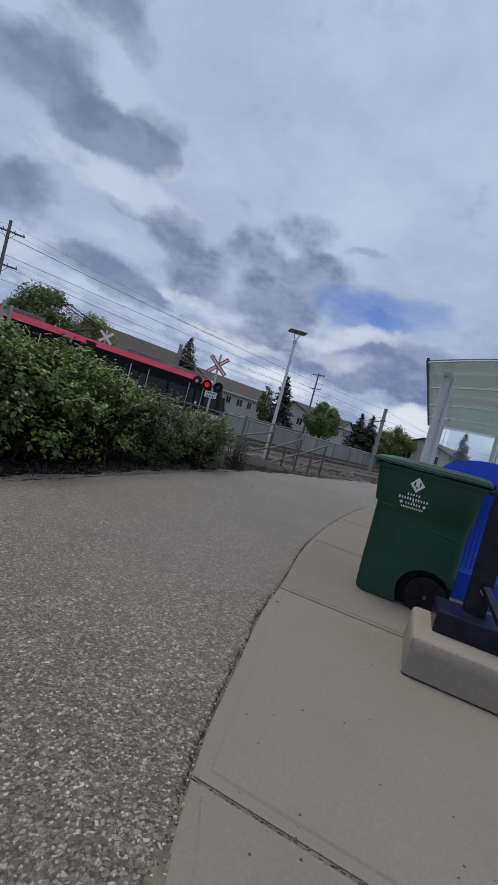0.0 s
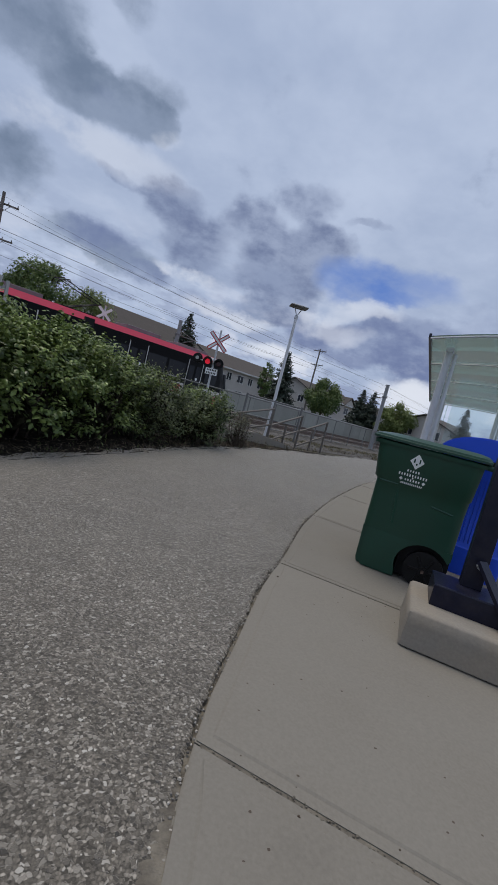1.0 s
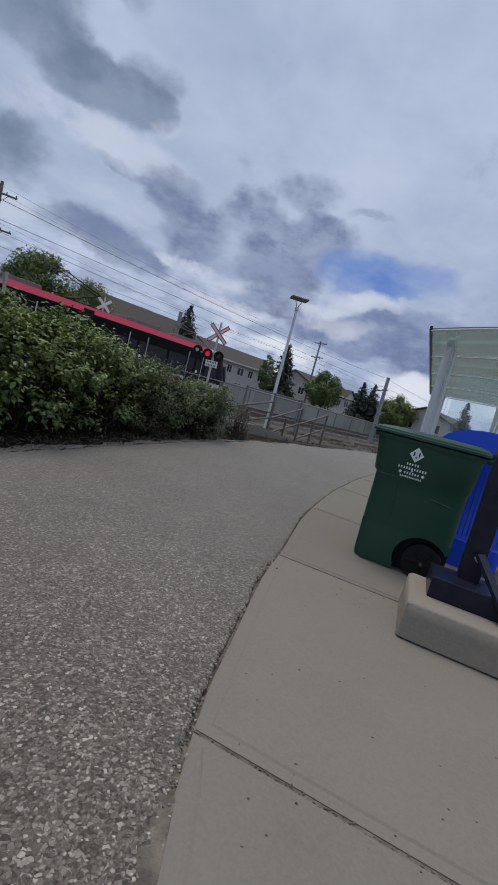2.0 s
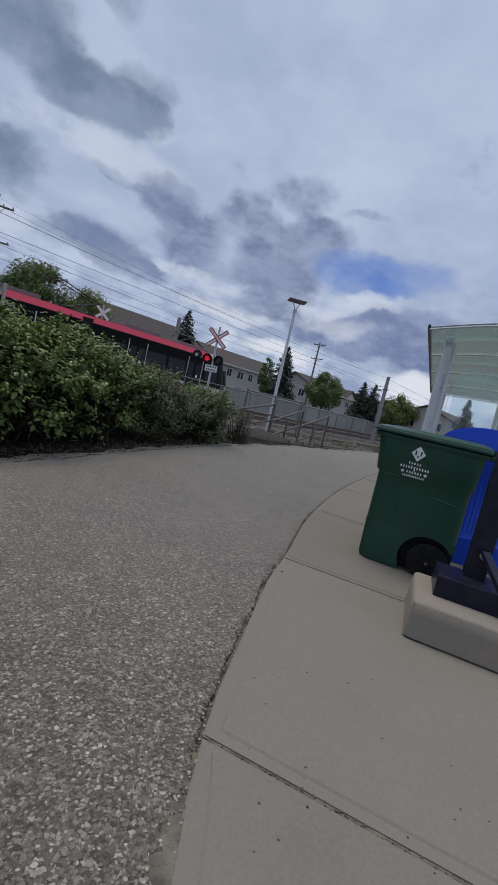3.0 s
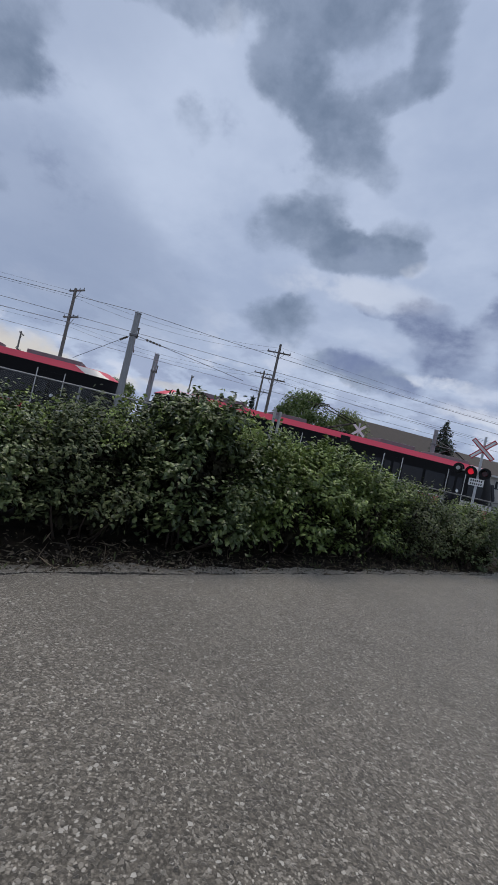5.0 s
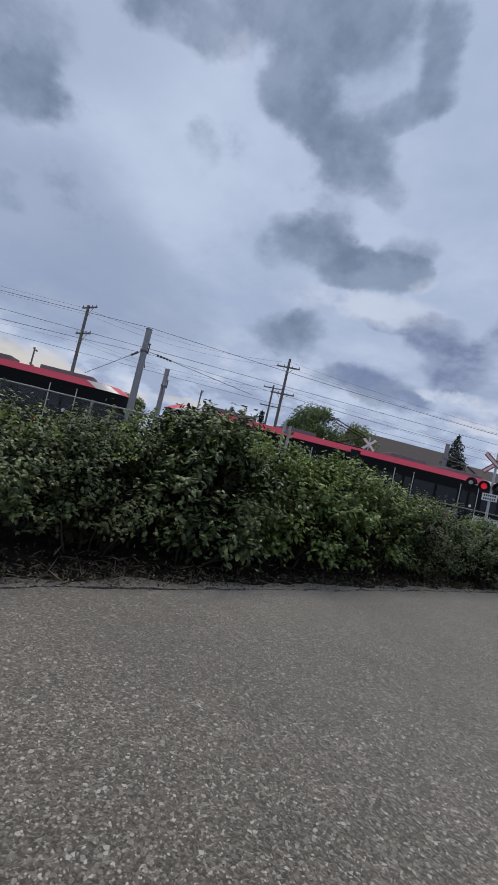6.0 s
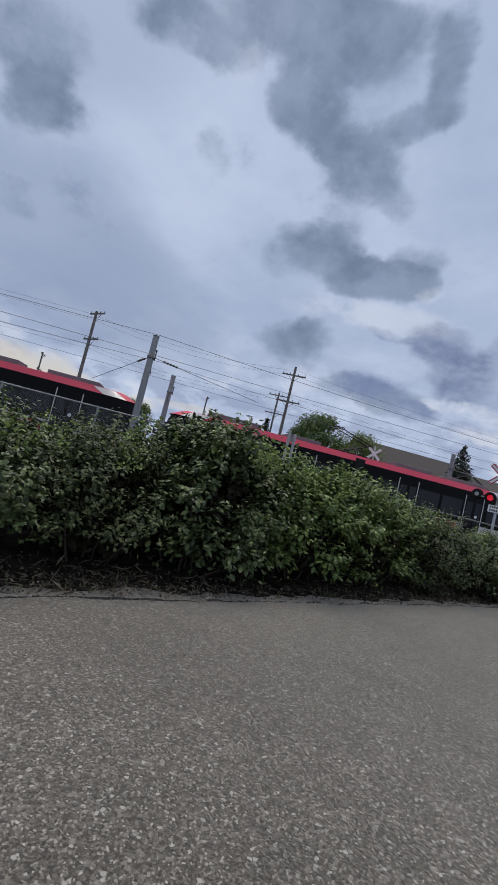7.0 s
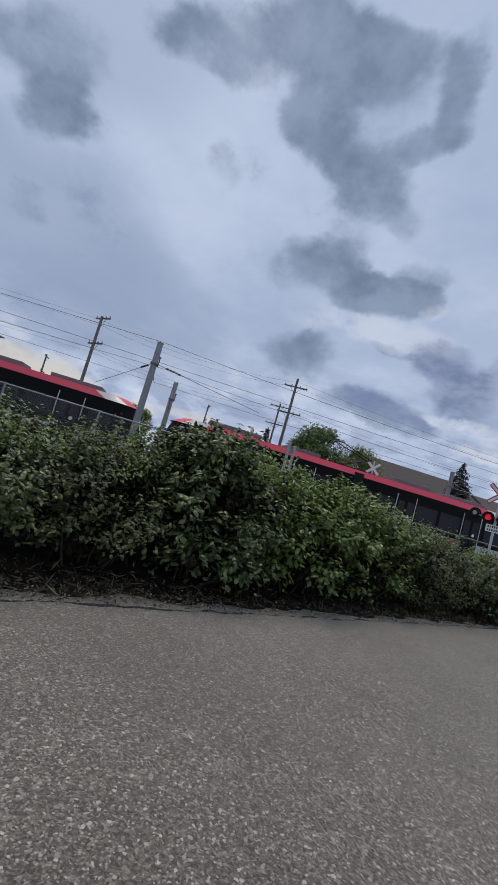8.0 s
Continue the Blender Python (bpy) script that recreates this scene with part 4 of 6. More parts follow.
    link_mesh("foliage", v.tolist(), f.tolist(), material, root)
    return root


HEDGE_TURN = 69
big_leaf = "leafy green shrub with lobed leaves in the hedge"
shrub(-4.05, -0.2, 1.1, 1.25, 1.30, M_LEAF, 9500, 0.066, 11, HEDGE_TURN, big_leaf)
shrub(-3.72, 1.42, 1.05, 1.25, 1.30, M_LEAF, 15500, 0.062, 12, HEDGE_TURN, big_leaf, 0.26)
shrub(-3.42, 2.72, 0.95, 1.25, 1.33, M_LEAF_D, 15500, 0.058, 13, HEDGE_TURN, "shrub with small dull leaves and bare lower stems", 0.36)
shrub(-2.98, 3.80, 1.02, 1.22, 1.74, M_LEAF, 17500, 0.082, 14, HEDGE_TURN, "tallest leafy shrub with large drooping lobed leaves", 0.18)
shrub(-2.50, 5.02, 1.02, 1.18, 1.56, M_LEAF_B, 16000, 0.078, 15, HEDGE_TURN, big_leaf)
shrub(-2.08, 6.22, 0.98, 1.10, 1.48, M_LEAF_B, 14500, 0.070, 16, HEDGE_TURN, "bright green leafy shrub in the hedge")
shrub(-1.58, 7.48, 1.02, 1.10, 1.32, M_LEAF_D, 15500, 0.052, 17, HEDGE_TURN, "darker shrub with small reddish-green leaves")
shrub(-0.78, 8.85, 1.05, 0.95, 1.16, M_LEAF, 13000, 0.060, 18, HEDGE_TURN - 5, "low rounded green shrub at the hedge's end")
shrub(0.14, 10.2, 0.50, 0.42, 0.80, M_TWIG, 1300, 0.045, 19, HEDGE_TURN, "small twiggy half-bare grey-brown shrub", 0.10, OVAL2D, OVAL_FACES, 58, 16)


def limb(bm, a, b, r0, r1, seg=7):
    rod(bm, a, b, r0, r1, seg)


def broadleaf(x, y, z, h, rx, crown0, material, seed, label, leaves=5200, leaf=0.26):
    leaves, leaf = leaves * 2, leaf * 1.25
    """A broadleaf tree: tapered trunk, forking limbs, and clumps of leaves with gaps between."""
    rng = np.random.default_rng(seed)
    root = thing("tree", label, "tree", "", pose(x, y, z, 0, 0, rng.uniform(0, 360)))
    bm = B()
    fork = h * crown0 * 1.1
    limb(bm, (0, 0, -0.2), (0.1, 0.05, fork), 0.035 * h, 0.022 * h, 9)
    P, Nn = [], []
    clumps = []
    for i in range(44):
        a, e = rng.uniform(0, 6.283), rng.uniform(-0.75, 1.0)
        r = math.sqrt(max(0.0, 1 - e * e)) * rng.uniform(0.45, 0.92)
        c = np.array((math.cos(a) * rx * r, math.sin(a) * rx * r, h * (crown0 + (1 - crown0) * (0.46 + 0.40 * e))))
        clumps.append((c, rng.uniform(0.20, 0.34) * rx))
        if i < 12:
            mid = Vector((c[0] * 0.4, c[1] * 0.4, fork + (c[2] - fork) * 0.5))
            limb(bm, (0.1, 0.05, fork * 0.95), mid, 0.014 * h, 0.009 * h)
            limb(bm, mid, c, 0.009 * h, 0.003 * h, 5)
    part("trunk", bm, M_BARK, root)
    per = leaves // len(clumps)
    for c, r in clumps:
        d = rng.normal(0, 1, (per, 3))
        d /= np.linalg.norm(d, axis=1)[:, None]
        P.append(c + d * (r * (0.3 + 0.8 * rng.random(per) ** 0.6))[:, None])
        Nn.append(d + np.array((0, 0, 0.5)))
    P, Nn = np.concatenate(P), np.concatenate(Nn)
    v, f = scatter_leaves(P, Nn, leaf * rng.uniform(0.6, 1.3, len(P)), rng, OVAL2D, OVAL_FACES, 0.4)
    link_mesh("crown", v.tolist(), f.tolist(), material, root)
    return root


def spruce(x, y, z, h, r, seed, label="dark blue-green spruce tree", sparse=1.0):
    """A spruce: straight trunk, whorls of drooping boughs hung with needle sprays."""
    rng = np.random.default_rng(seed)
    root = thing("spruce_tree", label, "tree", "", pose(x, y, z))
    bm = B()
    limb(bm, (0, 0, -0.2), (0, 0, h), 0.02 * h, 0.004 * h, 8)
    P, Nn, S = [], [], []
    levels = int(24 * sparse)
    for k in range(levels):
        t = (k + 0.5) / levels
        zz = h * (0.08 + 0.90 * t)
        reach = r * (1 - t) ** 0.85 * rng.uniform(0.85, 1.1) + 0.12
        for j in range(9):
            a = rng.uniform(0, 6.283)
            ln = reach * rng.uniform(0.65, 1.12)
            tip = np.array((math.cos(a) * ln, math.sin(a) * ln, -0.16 * ln + rng.uniform(-0.1, 0.1)))
            if j < 3:
                limb(bm, (0, 0, zz), (tip[0], tip[1], zz + tip[2]), 0.035, 0.01, 5)
            m = max(10, int(22 * ln))
            q = rng.random(m) ** 0.7
            P.append(np.array((0, 0, zz)) + tip * q[:, None] + rng.normal(0, 0.07, (m, 3)))
            Nn.append(np.tile((tip[0] * 0.3, tip[1] * 0.3, 0.8), (m, 1)))
            S.append(rng.uniform(0.26, 0.52, m) * (0.6 + 0.5 * (1 - t)))
    part("trunk", bm, M_BARK, root)
    P, Nn, S = np.concatenate(P), np.concatenate(Nn), np.concatenate(S)
    v, f = scatter_leaves(P, Nn, S, rng, OVAL2D, OVAL_FACES, 0.7)
    link_mesh("crown", v.tolist(), f.tolist(), M_NEEDLE, root)
    return root


GZ = -0.05
broadleaf(-24.7, 46.9, GZ, 10.6, 4.3, 0.18, M_TREE, 31, "large round green street tree behind the tracks", 7500)
broadleaf(-21.0, 50.6, GZ, 9.6, 3.5, 0.15, M_TREE_Y, 32, "yellow-green young tree beside the apartments", 6000, 0.20)
spruce(-10.8, 59.1, GZ, 10.9, 4.0, 33, sparse=1.4)
spruce(3.4, 60.0, GZ, 9.3, 2.9, 34, sparse=1.4)
broadleaf(1.1, 55.1, GZ, 7.3, 1.0, 0.2, M_TREE, 35, "narrow sparse columnar tree with few leaves", 900, 0.22)
broadleaf(11.2, 69.3, GZ, 8.0, 3.5, 0.25, M_TREE, 36, "round green garden tree beyond the wall", 6000)
spruce(18.0, 73.0, GZ, 8.1, 2.7, 37, sparse=1.3)
spruce(19.8, 72.6, GZ, 8.2, 2.6, 38, sparse=1.3)
broadleaf(22.2, 66.5, GZ, 7.0, 2.9, 0.2, M_TREE_Y, 39, "bright green round young tree", 5200)
broadleaf(-15.5, 52.0, GZ, 6.6, 2.6, 0.1, M_TREE_Y, 40, "pale leafy tree in front of the apartments", 3800, 0.2)
broadleaf(-9.5, 50.5, GZ, 5.6, 2.4, 0.1, M_TREE, 41, "low leafy tree beside the tracks", 3400, 0.2)
spruce(-31.4, 44.6, GZ, 8.4, 1.7, 42)
spruce(-33.8, 45.6, GZ, 7.6, 1.5, 43)
spruce(30.5, 62.0, GZ, 8.0, 2.2, 44)
broadleaf(-56.3, 41.4, GZ, 8.0, 3.2, 0.15, M_TREE, 81, "distant leafy tree beyond the tracks", 2200, 0.3)
broadleaf(-61.3, 48.0, GZ, 8.9, 2.8, 0.15, M_TREE_Y, 82, "distant pale leafy tree beyond the tracks", 2200, 0.3)
broadleaf(-72.3, 53.6, GZ, 10.4, 3.0, 0.15, M_TREE, 83, "distant leafy tree beyond the tracks", 2200, 0.3)
broadleaf(-58.9, 61.3, GZ, 8.1, 3.2, 0.15, M_TREE, 84, "distant leafy tree beyond the tracks", 2200, 0.3)


# ---------------------------------------------------------------- houses and wall
def row_house(s0, s1, perp, depth, eave, ridge, units, label, gables=()):
    """Two-storey row of dwellings with a pitched roof, eaves, windows and doors on the face towards the tracks."""
    L = s1 - s0
    root = thing("row_house", label, "house", "row houses", track_pose(s0, perp, -0.1))
    bm = B()
    prism(bm, [(0, 0), (L, 0), (L, eave), (0, eave)], 0, depth)
    part("wall", bm, M_STUCCO, root)
    for x in (0.15, L - 0.15):
        bm = B()
        f = bm.faces.new([bm.verts.new(p) for p in ((x, 0, eave), (x, depth, eave), (x, depth / 2, ridge))])
        g = bmesh.ops.extrude_face_region(bm, geom=[f])
        bmesh.ops.translate(bm, vec=(0.15 if x > 1 else -0.15, 0, 0), verts=[v for v in g["geom"] if isinstance(v, bmesh.types.BMVert)])
        part("gable_wall", bm, M_STUCCO, root)
    over, th = 0.55, 0.18
    bm = B()
    for sgn in (-1, 1):
        y0 = depth / 2 + sgn * (depth / 2 + over)
        drop = (ridge - eave) / (depth / 2) * over
        q = [(-over, y0, eave - drop), (L + over, y0, eave - drop), (L + over, depth / 2, ridge), (-over, depth / 2, ridge)]
        lo = [bm.verts.new(p) for p in q]
        hi = [bm.verts.new((x, y, z + th)) for x, y, z in q]
        bm.faces.new(lo), bm.faces.new(hi)
        for i in range(4):
            bm.faces.new((lo[i], lo[(i + 1) % 4], hi[(i + 1) % 4], hi[i]))
    roof = part("roof", bm, M_ROOF, root, "dark brown shingle roof")
    bm = B()
    box(bm, (L / 2, -over - 0.02, eave - (ridge - eave) / (depth / 2) * over + 0.06), (L + 2 * over, 0.06, 0.24))
    part("fascia", bm, M_TRIM, roof)
    wide = L / units
    for u in range(units):
        cx = (u + 0.5) * wide
        for x, z, w, h in ((cx - wide * 0.24, eave * 0.76, 1.5, 1.25), (cx + wide * 0.24, eave * 0.76, 1.1, 1.25), (cx - wide * 0.22, eave * 0.30, 1.8, 1.4)):
            bm = B()
            box(bm, (x, -0.02, z), (w, 0.04, h))
            win = part("window", bm, M_PANE, root)
            bm = B()
            for dx in (-w / 2, 0, w / 2):
                box(bm, (x + dx, -0.055, z), (0.08, 0.05, h + 0.16))
            for dz in (-h / 2, h / 2):
                box(bm, (x, -0.055, z + dz), (w + 0.16, 0.052, 0.08))
            part("frame", bm, M_TRIM, win)
        bm = B()
        box(bm, (cx + wide * 0.2, -0.03, 1.15), (1.0, 0.06, 2.1), bevel=0.01)
        part("door", bm, M_TRIM, root)
    for y, z, w, h in ((depth * 0.27, eave * 0.76, 1.3, 1.25), (depth * 0.73, eave * 0.76, 1.3, 1.25), (depth * 0.30, eave * 0.30, 1.7, 1.4), (depth * 0.72, eave * 0.30, 1.2, 1.3)):
        bm = B()
        box(bm, (-0.02, y, z), (0.04, w, h))
        win = part("window", bm, M_PANE, root)
        bm = B()
        for dy in (-w / 2, 0, w / 2):
            box(bm, (-0.055, y + dy, z), (0.05, 0.08, h + 0.16))
        for dz in (-h / 2, h / 2):
            box(bm, (-0.055, y, z + dz), (0.052, w + 0.16, 0.08))
        part("frame", bm, M_TRIM, win)
    for gx in gables:
        bm = B()
        w = 2.3
        v = [bm.verts.new(p) for p in ((gx - w, -0.5, eave - 0.3), (gx + w, -0.5, eave - 0.3), (gx, -0.5, eave + 1.35))]
        b2 = [bm.verts.new(p) for p in ((gx - w, 1.5, eave - 0.3), (gx + w, 1.5, eave - 0.3), (gx, depth / 2, eave + 1.35))]
        bm.faces.new(v)
        for i in range(3):
            bm.faces.new((v[i], v[(i + 1) % 3], b2[(i + 1) % 3], b2[i]))
        part("dormer", bm, M_STUCCO, root)
        bm = B()
        for sx in (-1, 1):
            q = [(gx + sx * (w + 0.35), -0.85, eave - 0.5), (gx, -0.85, eave + 1.42), (gx, depth / 2, eave + 1.42), (gx + sx * (w + 0.35), 1.6, eave - 0.5)]
            lo = [bm.verts.new(p) for p in q]
            hi = [bm.verts.new((x, y, z + 0.14)) for x, y, z in q]
            bm.faces.new(lo), bm.faces.new(hi)
            for i in range(4):
                bm.faces.new((lo[i], lo[(i + 1) % 4], hi[(i + 1) % 4], hi[i]))
        part("dormer_roof", bm, M_ROOF, root)
    return root


row_house(26.0, 43.0, 52, 9.5, 6.35, 9.2, 4, "beige two-storey apartment row under a long brown roof")
row_house(46.0, 62.0, 52, 9.0, 5.9, 8.2, 3, "pale two-storey row house with white trim")
row_house(63.5, 80.0, 44, 9.0, 5.5, 7.6, 3, "pale two-storey row house beyond the wall", (12.5,))
row_house(84.0, 102.0, 42, 9.0, 5.0, 7.2, 3, "distant pale row house with brown roof", (9.0,))
row_house(66.0, 82.0, 20, 9.0, 4.2, 6.0, 3, "low distant house with brown roof")


def boundary_wall():
    root = tagged(new("boundary_wall"), "grey-green panel wall with a pale cap beyond the tracks", "wall", kind="structure")
    root.matrix_basis = track_pose(0, 30.4, -0.42)
    for i in range(44):
        x = 24 + i * 2.44
        bm = B()
        box(bm, (x + 1.22, 0, 1.03), (2.40, 0.12, 2.06), bevel=0.012)
        part("panel", bm, M_WALL, root)
        bm = B()
        box(bm, (x, -0.005, 1.03), (0.06, 0.13, 2.06), bevel=0.015)
        part("post", bm, M_WALL, root)
    bm = B()
    box(bm, (24 + 22 * 2.44, 0, 2.11), (44 * 2.44, 0.22, 0.10), bevel=0.02)
    part("cap", bm, M_CAP, root, "pale cap")


boundary_wall()

# ---------------------------------------------------------------- carts, block and post beside the path
def loft(bm, rings):
    """Closed skin through rings of equal length, capped at both ends."""
    vs = [[bm.verts.new(p) for p in r] for r in rings]
    n = len(vs[0])
    for a, b in zip(vs, vs[1:]):
        for i in range(n):
            bm.faces.new((a[i], a[(i + 1) % n], b[(i + 1) % n], b[i]))
    bm.faces.new(vs[0][::-1]), bm.faces.new(vs[-1])
    return bm


def rounded(x0, x1, y0, y1, z, r=0.05, k=4):
    pts = []
    for cx, cy, a0 in ((x1 - r, y1 - r, 0), (x0 + r, y1 - r, 90), (x0 + r, y0 + r, 180), (x1 - r, y0 + r, 270)):
        for i in range(k + 1):
            a = radians(a0 + 90 * i / k)
            pts.append((cx + math.cos(a) * r, cy + math.sin(a) * r, z))
    return pts


def wheeled_cart(name, label, body_mat, m, printed):
    """A two-wheeled waste cart: x from front to rear, y from the near side to the far side."""
    root = thing(name, label, "waste bin", "waste carts", m)
    W = 0.66
    bm = B()
    loft(bm, [rounded(-0.055, 0.64, 0.040, W - 0.040, 0.335, 0.06), rounded(-0.055, 0.64, 0.025, W - 0.025, 0.62, 0.07),
              rounded(-0.055, 0.645, 0.012, W - 0.012, 0.74, 0.07), rounded(-0.075, 0.655, 0.0, W, 0.76, 0.07), rounded(-0.11, 0.675, -0.015, W + 0.015, 1.03, 0.07)])
    part("body", bm, body_mat, root, smooth=True)
    arc = [(0.455 + 0.205 * math.cos(radians(a)), 0.135 + 0.195 * math.sin(radians(a))) for a in range(216, 30, -12)]
    bm = B()
    prism(bm, [(-0.035, 0.012), (0.20, 0.012), (0.27, 0.016)] + arc[1:] + [(0.64, 0.275), (0.64, 0.3355), (-0.054, 0.3355), (-0.048, 0.05)], 0.041, W - 0.041, 0.0)
    corner = [e for e in bm.edges if all(v.co.x < -0.02 for v in e.verts) and abs(e.verts[0].co.y - e.verts[1].co.y) < 0.002 and abs(e.verts[0].co.z - e.verts[1].co.z) > 0.02]
    bmesh.ops.bevel(bm, geom=corner, offset=0.04, segments=4, affect="EDGES")
    part("foot", bm, body_mat, root, smooth=True)
    bm = B()
    box(bm, (0.452, W / 2, 0.175), (0.375, W - 0.28, 0.315))
    part("wheel_well", bm, M_BLACK, root)
    bm = B()
    loft(bm, [rounded(-0.14, 0.69, -0.03, W + 0.03, 1.022, 0.08), rounded(-0.145, 0.695, -0.035, W + 0.035, 1.05, 0.08), rounded(-0.13, 0.68, -0.02, W + 0.02, 1.062, 0.08)])
    part("rim", bm, body_mat, root, smooth=True)
    bm = B()
    loft(bm, [rounded(-0.165, 0.715, -0.045, W + 0.045, 1.064, 0.09), rounded(-0.165, 0.715, -0.045, W + 0.045, 1.082, 0.09), rounded(-0.155, 0.71, -0.035, W + 0.035, 1.086, 0.09), rounded(-0.15, 0.705, -0.03, W + 0.03, 1.100, 0.09), rounded(-0.10, 0.69, 0.03, W - 0.03, 1.116, 0.10), rounded(-0.02, 0.63, 0.12, W - 0.12, 1.128, 0.12)])
    lid = part("lid", bm, body_mat, root, "domed lid, closed", True)
    bm = B()
    for y in (0.06, W - 0.06):
        rod(bm, (0.66, y, 1.045), (0.79, y, 1.03), 0.022, 0.018, 10)
    rod(bm, (0.79, 0.04, 1.03), (0.79, W - 0.04, 1.03), 0.02, 0.02, 12)
    part("handle", bm, body_mat, root, smooth=True)
    for y in (0.1, W - 0.1):
        part("hinge", box(B(), (0.75, y, 1.065), (0.09, 0.07, 0.05), bevel=0.01), M_BLACK, lid)
    for y0, y1 in ((0.045, 0.125), (W - 0.125, W - 0.045)):
        bm = B()
        rod(bm, (0.47, y0, 0.135), (0.47, y1, 0.135), 0.147, seg=30)
        wheel = part("wheel", bm, M_BLACK, root, "black rubber wheel", True)
        bm = B()
        near = y0 < W / 2
        side = y0 - 0.004 if near else y1 + 0.004
        rod(bm, (0.47, side - 0.012, 0.135), (0.47, side + 0.012, 0.135), 0.035, seg=16)
        for i in range(6):
            a = i * math.pi / 3
            rod(bm, (0.47 + 0.03 * math.cos(a), side, 0.135 + 0.03 * math.sin(a)), (0.47 + 0.115 * math.cos(a), side, 0.135 + 0.115 * math.sin(a)), 0.010, seg=6)
        part("hub", bm, M_BLACK, wheel)
    bm = B()
    rod(bm, (0.47, 0.0, 0.135), (0.47, W, 0.135), 0.012, seg=10)
    part("axle", bm, M_RAIL, root)
    for a, b in (((-0.02, 0.016, 0.735), (0.12, 0.018, 0.735)), ((0.40, 0.027, 0.64), (0.56, 0.028, 0.62)), ((0.13, 0.021, 0.70), (0.155, 0.037, 0.42))):
        part("moulded_rib", rod(B(), a, b, 0.010, seg=8), body_mat, root)
    if printed:
        def face(z):
            return -0.004 - 0.015 * max(0.0, z - 0.76) / 0.27

        px = 0.215
        mark = part("print", box(B(), (px, face(0.815), 0.812), (0.010, 0.004, 0.010)), M_PRINT, root, "white printed mark with plain bars")
        bm = B()
        cz, r = 0.945, 0.060
        f = bm.faces.new([bm.verts.new((px + dx * r, face(cz + dz * r) - 0.002, cz + dz * r)) for dx, dz in ((-0.9, 0), (0, -1), (0.9, 0), (0, 1))])
        part("diamond", bm, M_PRINT, mark)
        for dx in (-0.02, 0.02):
            part("diamond_notch", rod(B(), (px + dx, face(cz) - 0.003, cz - 0.012), (px + dx, face(cz) - 0.003, cz + 0.022), 0.006, seg=6), body_mat, mark)
        part("diamond_notch", rod(B(), (px, face(cz) - 0.003, cz - 0.028), (px, face(cz) - 0.003, cz - 0.014), 0.006, seg=6), body_mat, mark)
        words = ((0.864, 0.026, (-0.058, -0.034, -0.010, 0.014, 0.038)), (0.830, 0.030, tuple(-0.125 + 0.024 * k for k in range(11))),
                 (0.792, 0.026, tuple(-0.060 + 0.024 * k for k in range(6))), (0.762, 0.022, tuple(-0.090 + 0.0165 * k for k in range(12))))
        for z, h, row in words:
            for x in row:
                part("bar", box(B(), (px + x * 0.84, face(z), z), (0.0095 if h > 0.023 else 0.0065, 0.004, h * 0.66)), M_PRINT, mark)
        for x in (-0.085, 0.085):
            part("small_diamond", box(B(), (px + x, face(0.792), 0.792), (0.020, 0.004, 0.020), Matrix.Rotation(radians(45), 3, "Y")), M_PRINT, mark)
    return root


CART_TURN = -25.5
wheeled_cart("waste_cart", "dark green plastic wheeled cart with white printed mark, lid closed", M_GREEN, pose(1.485, 3.53, 0.012, 0, 0, CART_TURN), True)


def recycling_bin():
    """A round-topped blue bin with a ribbed body, standing behind the green cart."""
    root = thing("recycling_bin", "bright blue ribbed plastic bin with an arched lid", "recycling bin", "", pose(2.52, 3.98, 0.012, 0, 0, -28))
    W, D = 0.78, 0.62
    bm = B()
    loft(bm, [rounded(-W / 2 + 0.05, W / 2 - 0.05, 0.04, D - 0.04, 0.0, 0.06), rounded(-W / 2 + 0.03, W / 2 - 0.03, 0.02, D - 0.02, 0.26, 0.07), rounded(-W / 2 + 0.045, W / 2 - 0.045, 0.035, D - 0.035, 0.28, 0.07),
              rounded(-W / 2 + 0.02, W / 2 - 0.02, 0.01, D - 0.01, 1.00, 0.08), rounded(-W / 2, W / 2, 0.0, D, 1.02, 0.08), rounded(-W / 2, W / 2, 0.0, D, 1.09, 0.08)])
    body = part("body", bm, M_BLUE, root, smooth=True)
    for i in range(17):
        x = -0.29 + i * 0.036
        bm = B()
        box(bm, (x, 0.030, 0.62), (0.012, 0.022, 0.62), Matrix.Rotation(radians(1.8), 3, "X"), 0.006)
        part("rib", bm, M_BLUE, body)
    bm = B()
    outline = [(-W / 2 - 0.03, 1.09)] + [(-math.cos(a) * (W / 2 + 0.03), 1.10 + 0.19 * math.sin(a)) for a in [math.pi * k / 16 for k in range(17)]] + [(W / 2 + 0.03, 1.09)]
    prism(bm, outline, -0.04, D + 0.04, 0.012)
    part("lid", bm, M_BLUE, root, "arched blue lid", True)
    return root


recycling_bin()


def concrete_block():
    root = thing("concrete_block", "weathered cast concrete footing block, stained at its edges", "block", "", pose(1.405, 2.341, 0.012, 0, 0, -21.7))
    bm = B()
    rows = [rounded(g, 1.9 - g, g, 0.58 - g, z, 0.022, 2) for g, z in ((0.022, 0.0), (0.018, 0.012), (0.0, 0.016), (0.003, 0.07), (0.008, 0.14), (0.012, 0.203), (0.022, 0.214), (0.05, 0.216))]
    loft(bm, rows)
    for v in bm.verts:
        v.co.x += 0.006 * noise.noise(v.co * 9)
        v.co.y += 0.006 * noise.noise(v.co * 7 + Vector((3, 1, 2)))
    part("casting", bm, M_BLOCK, root, smooth=True)


concrete_block()


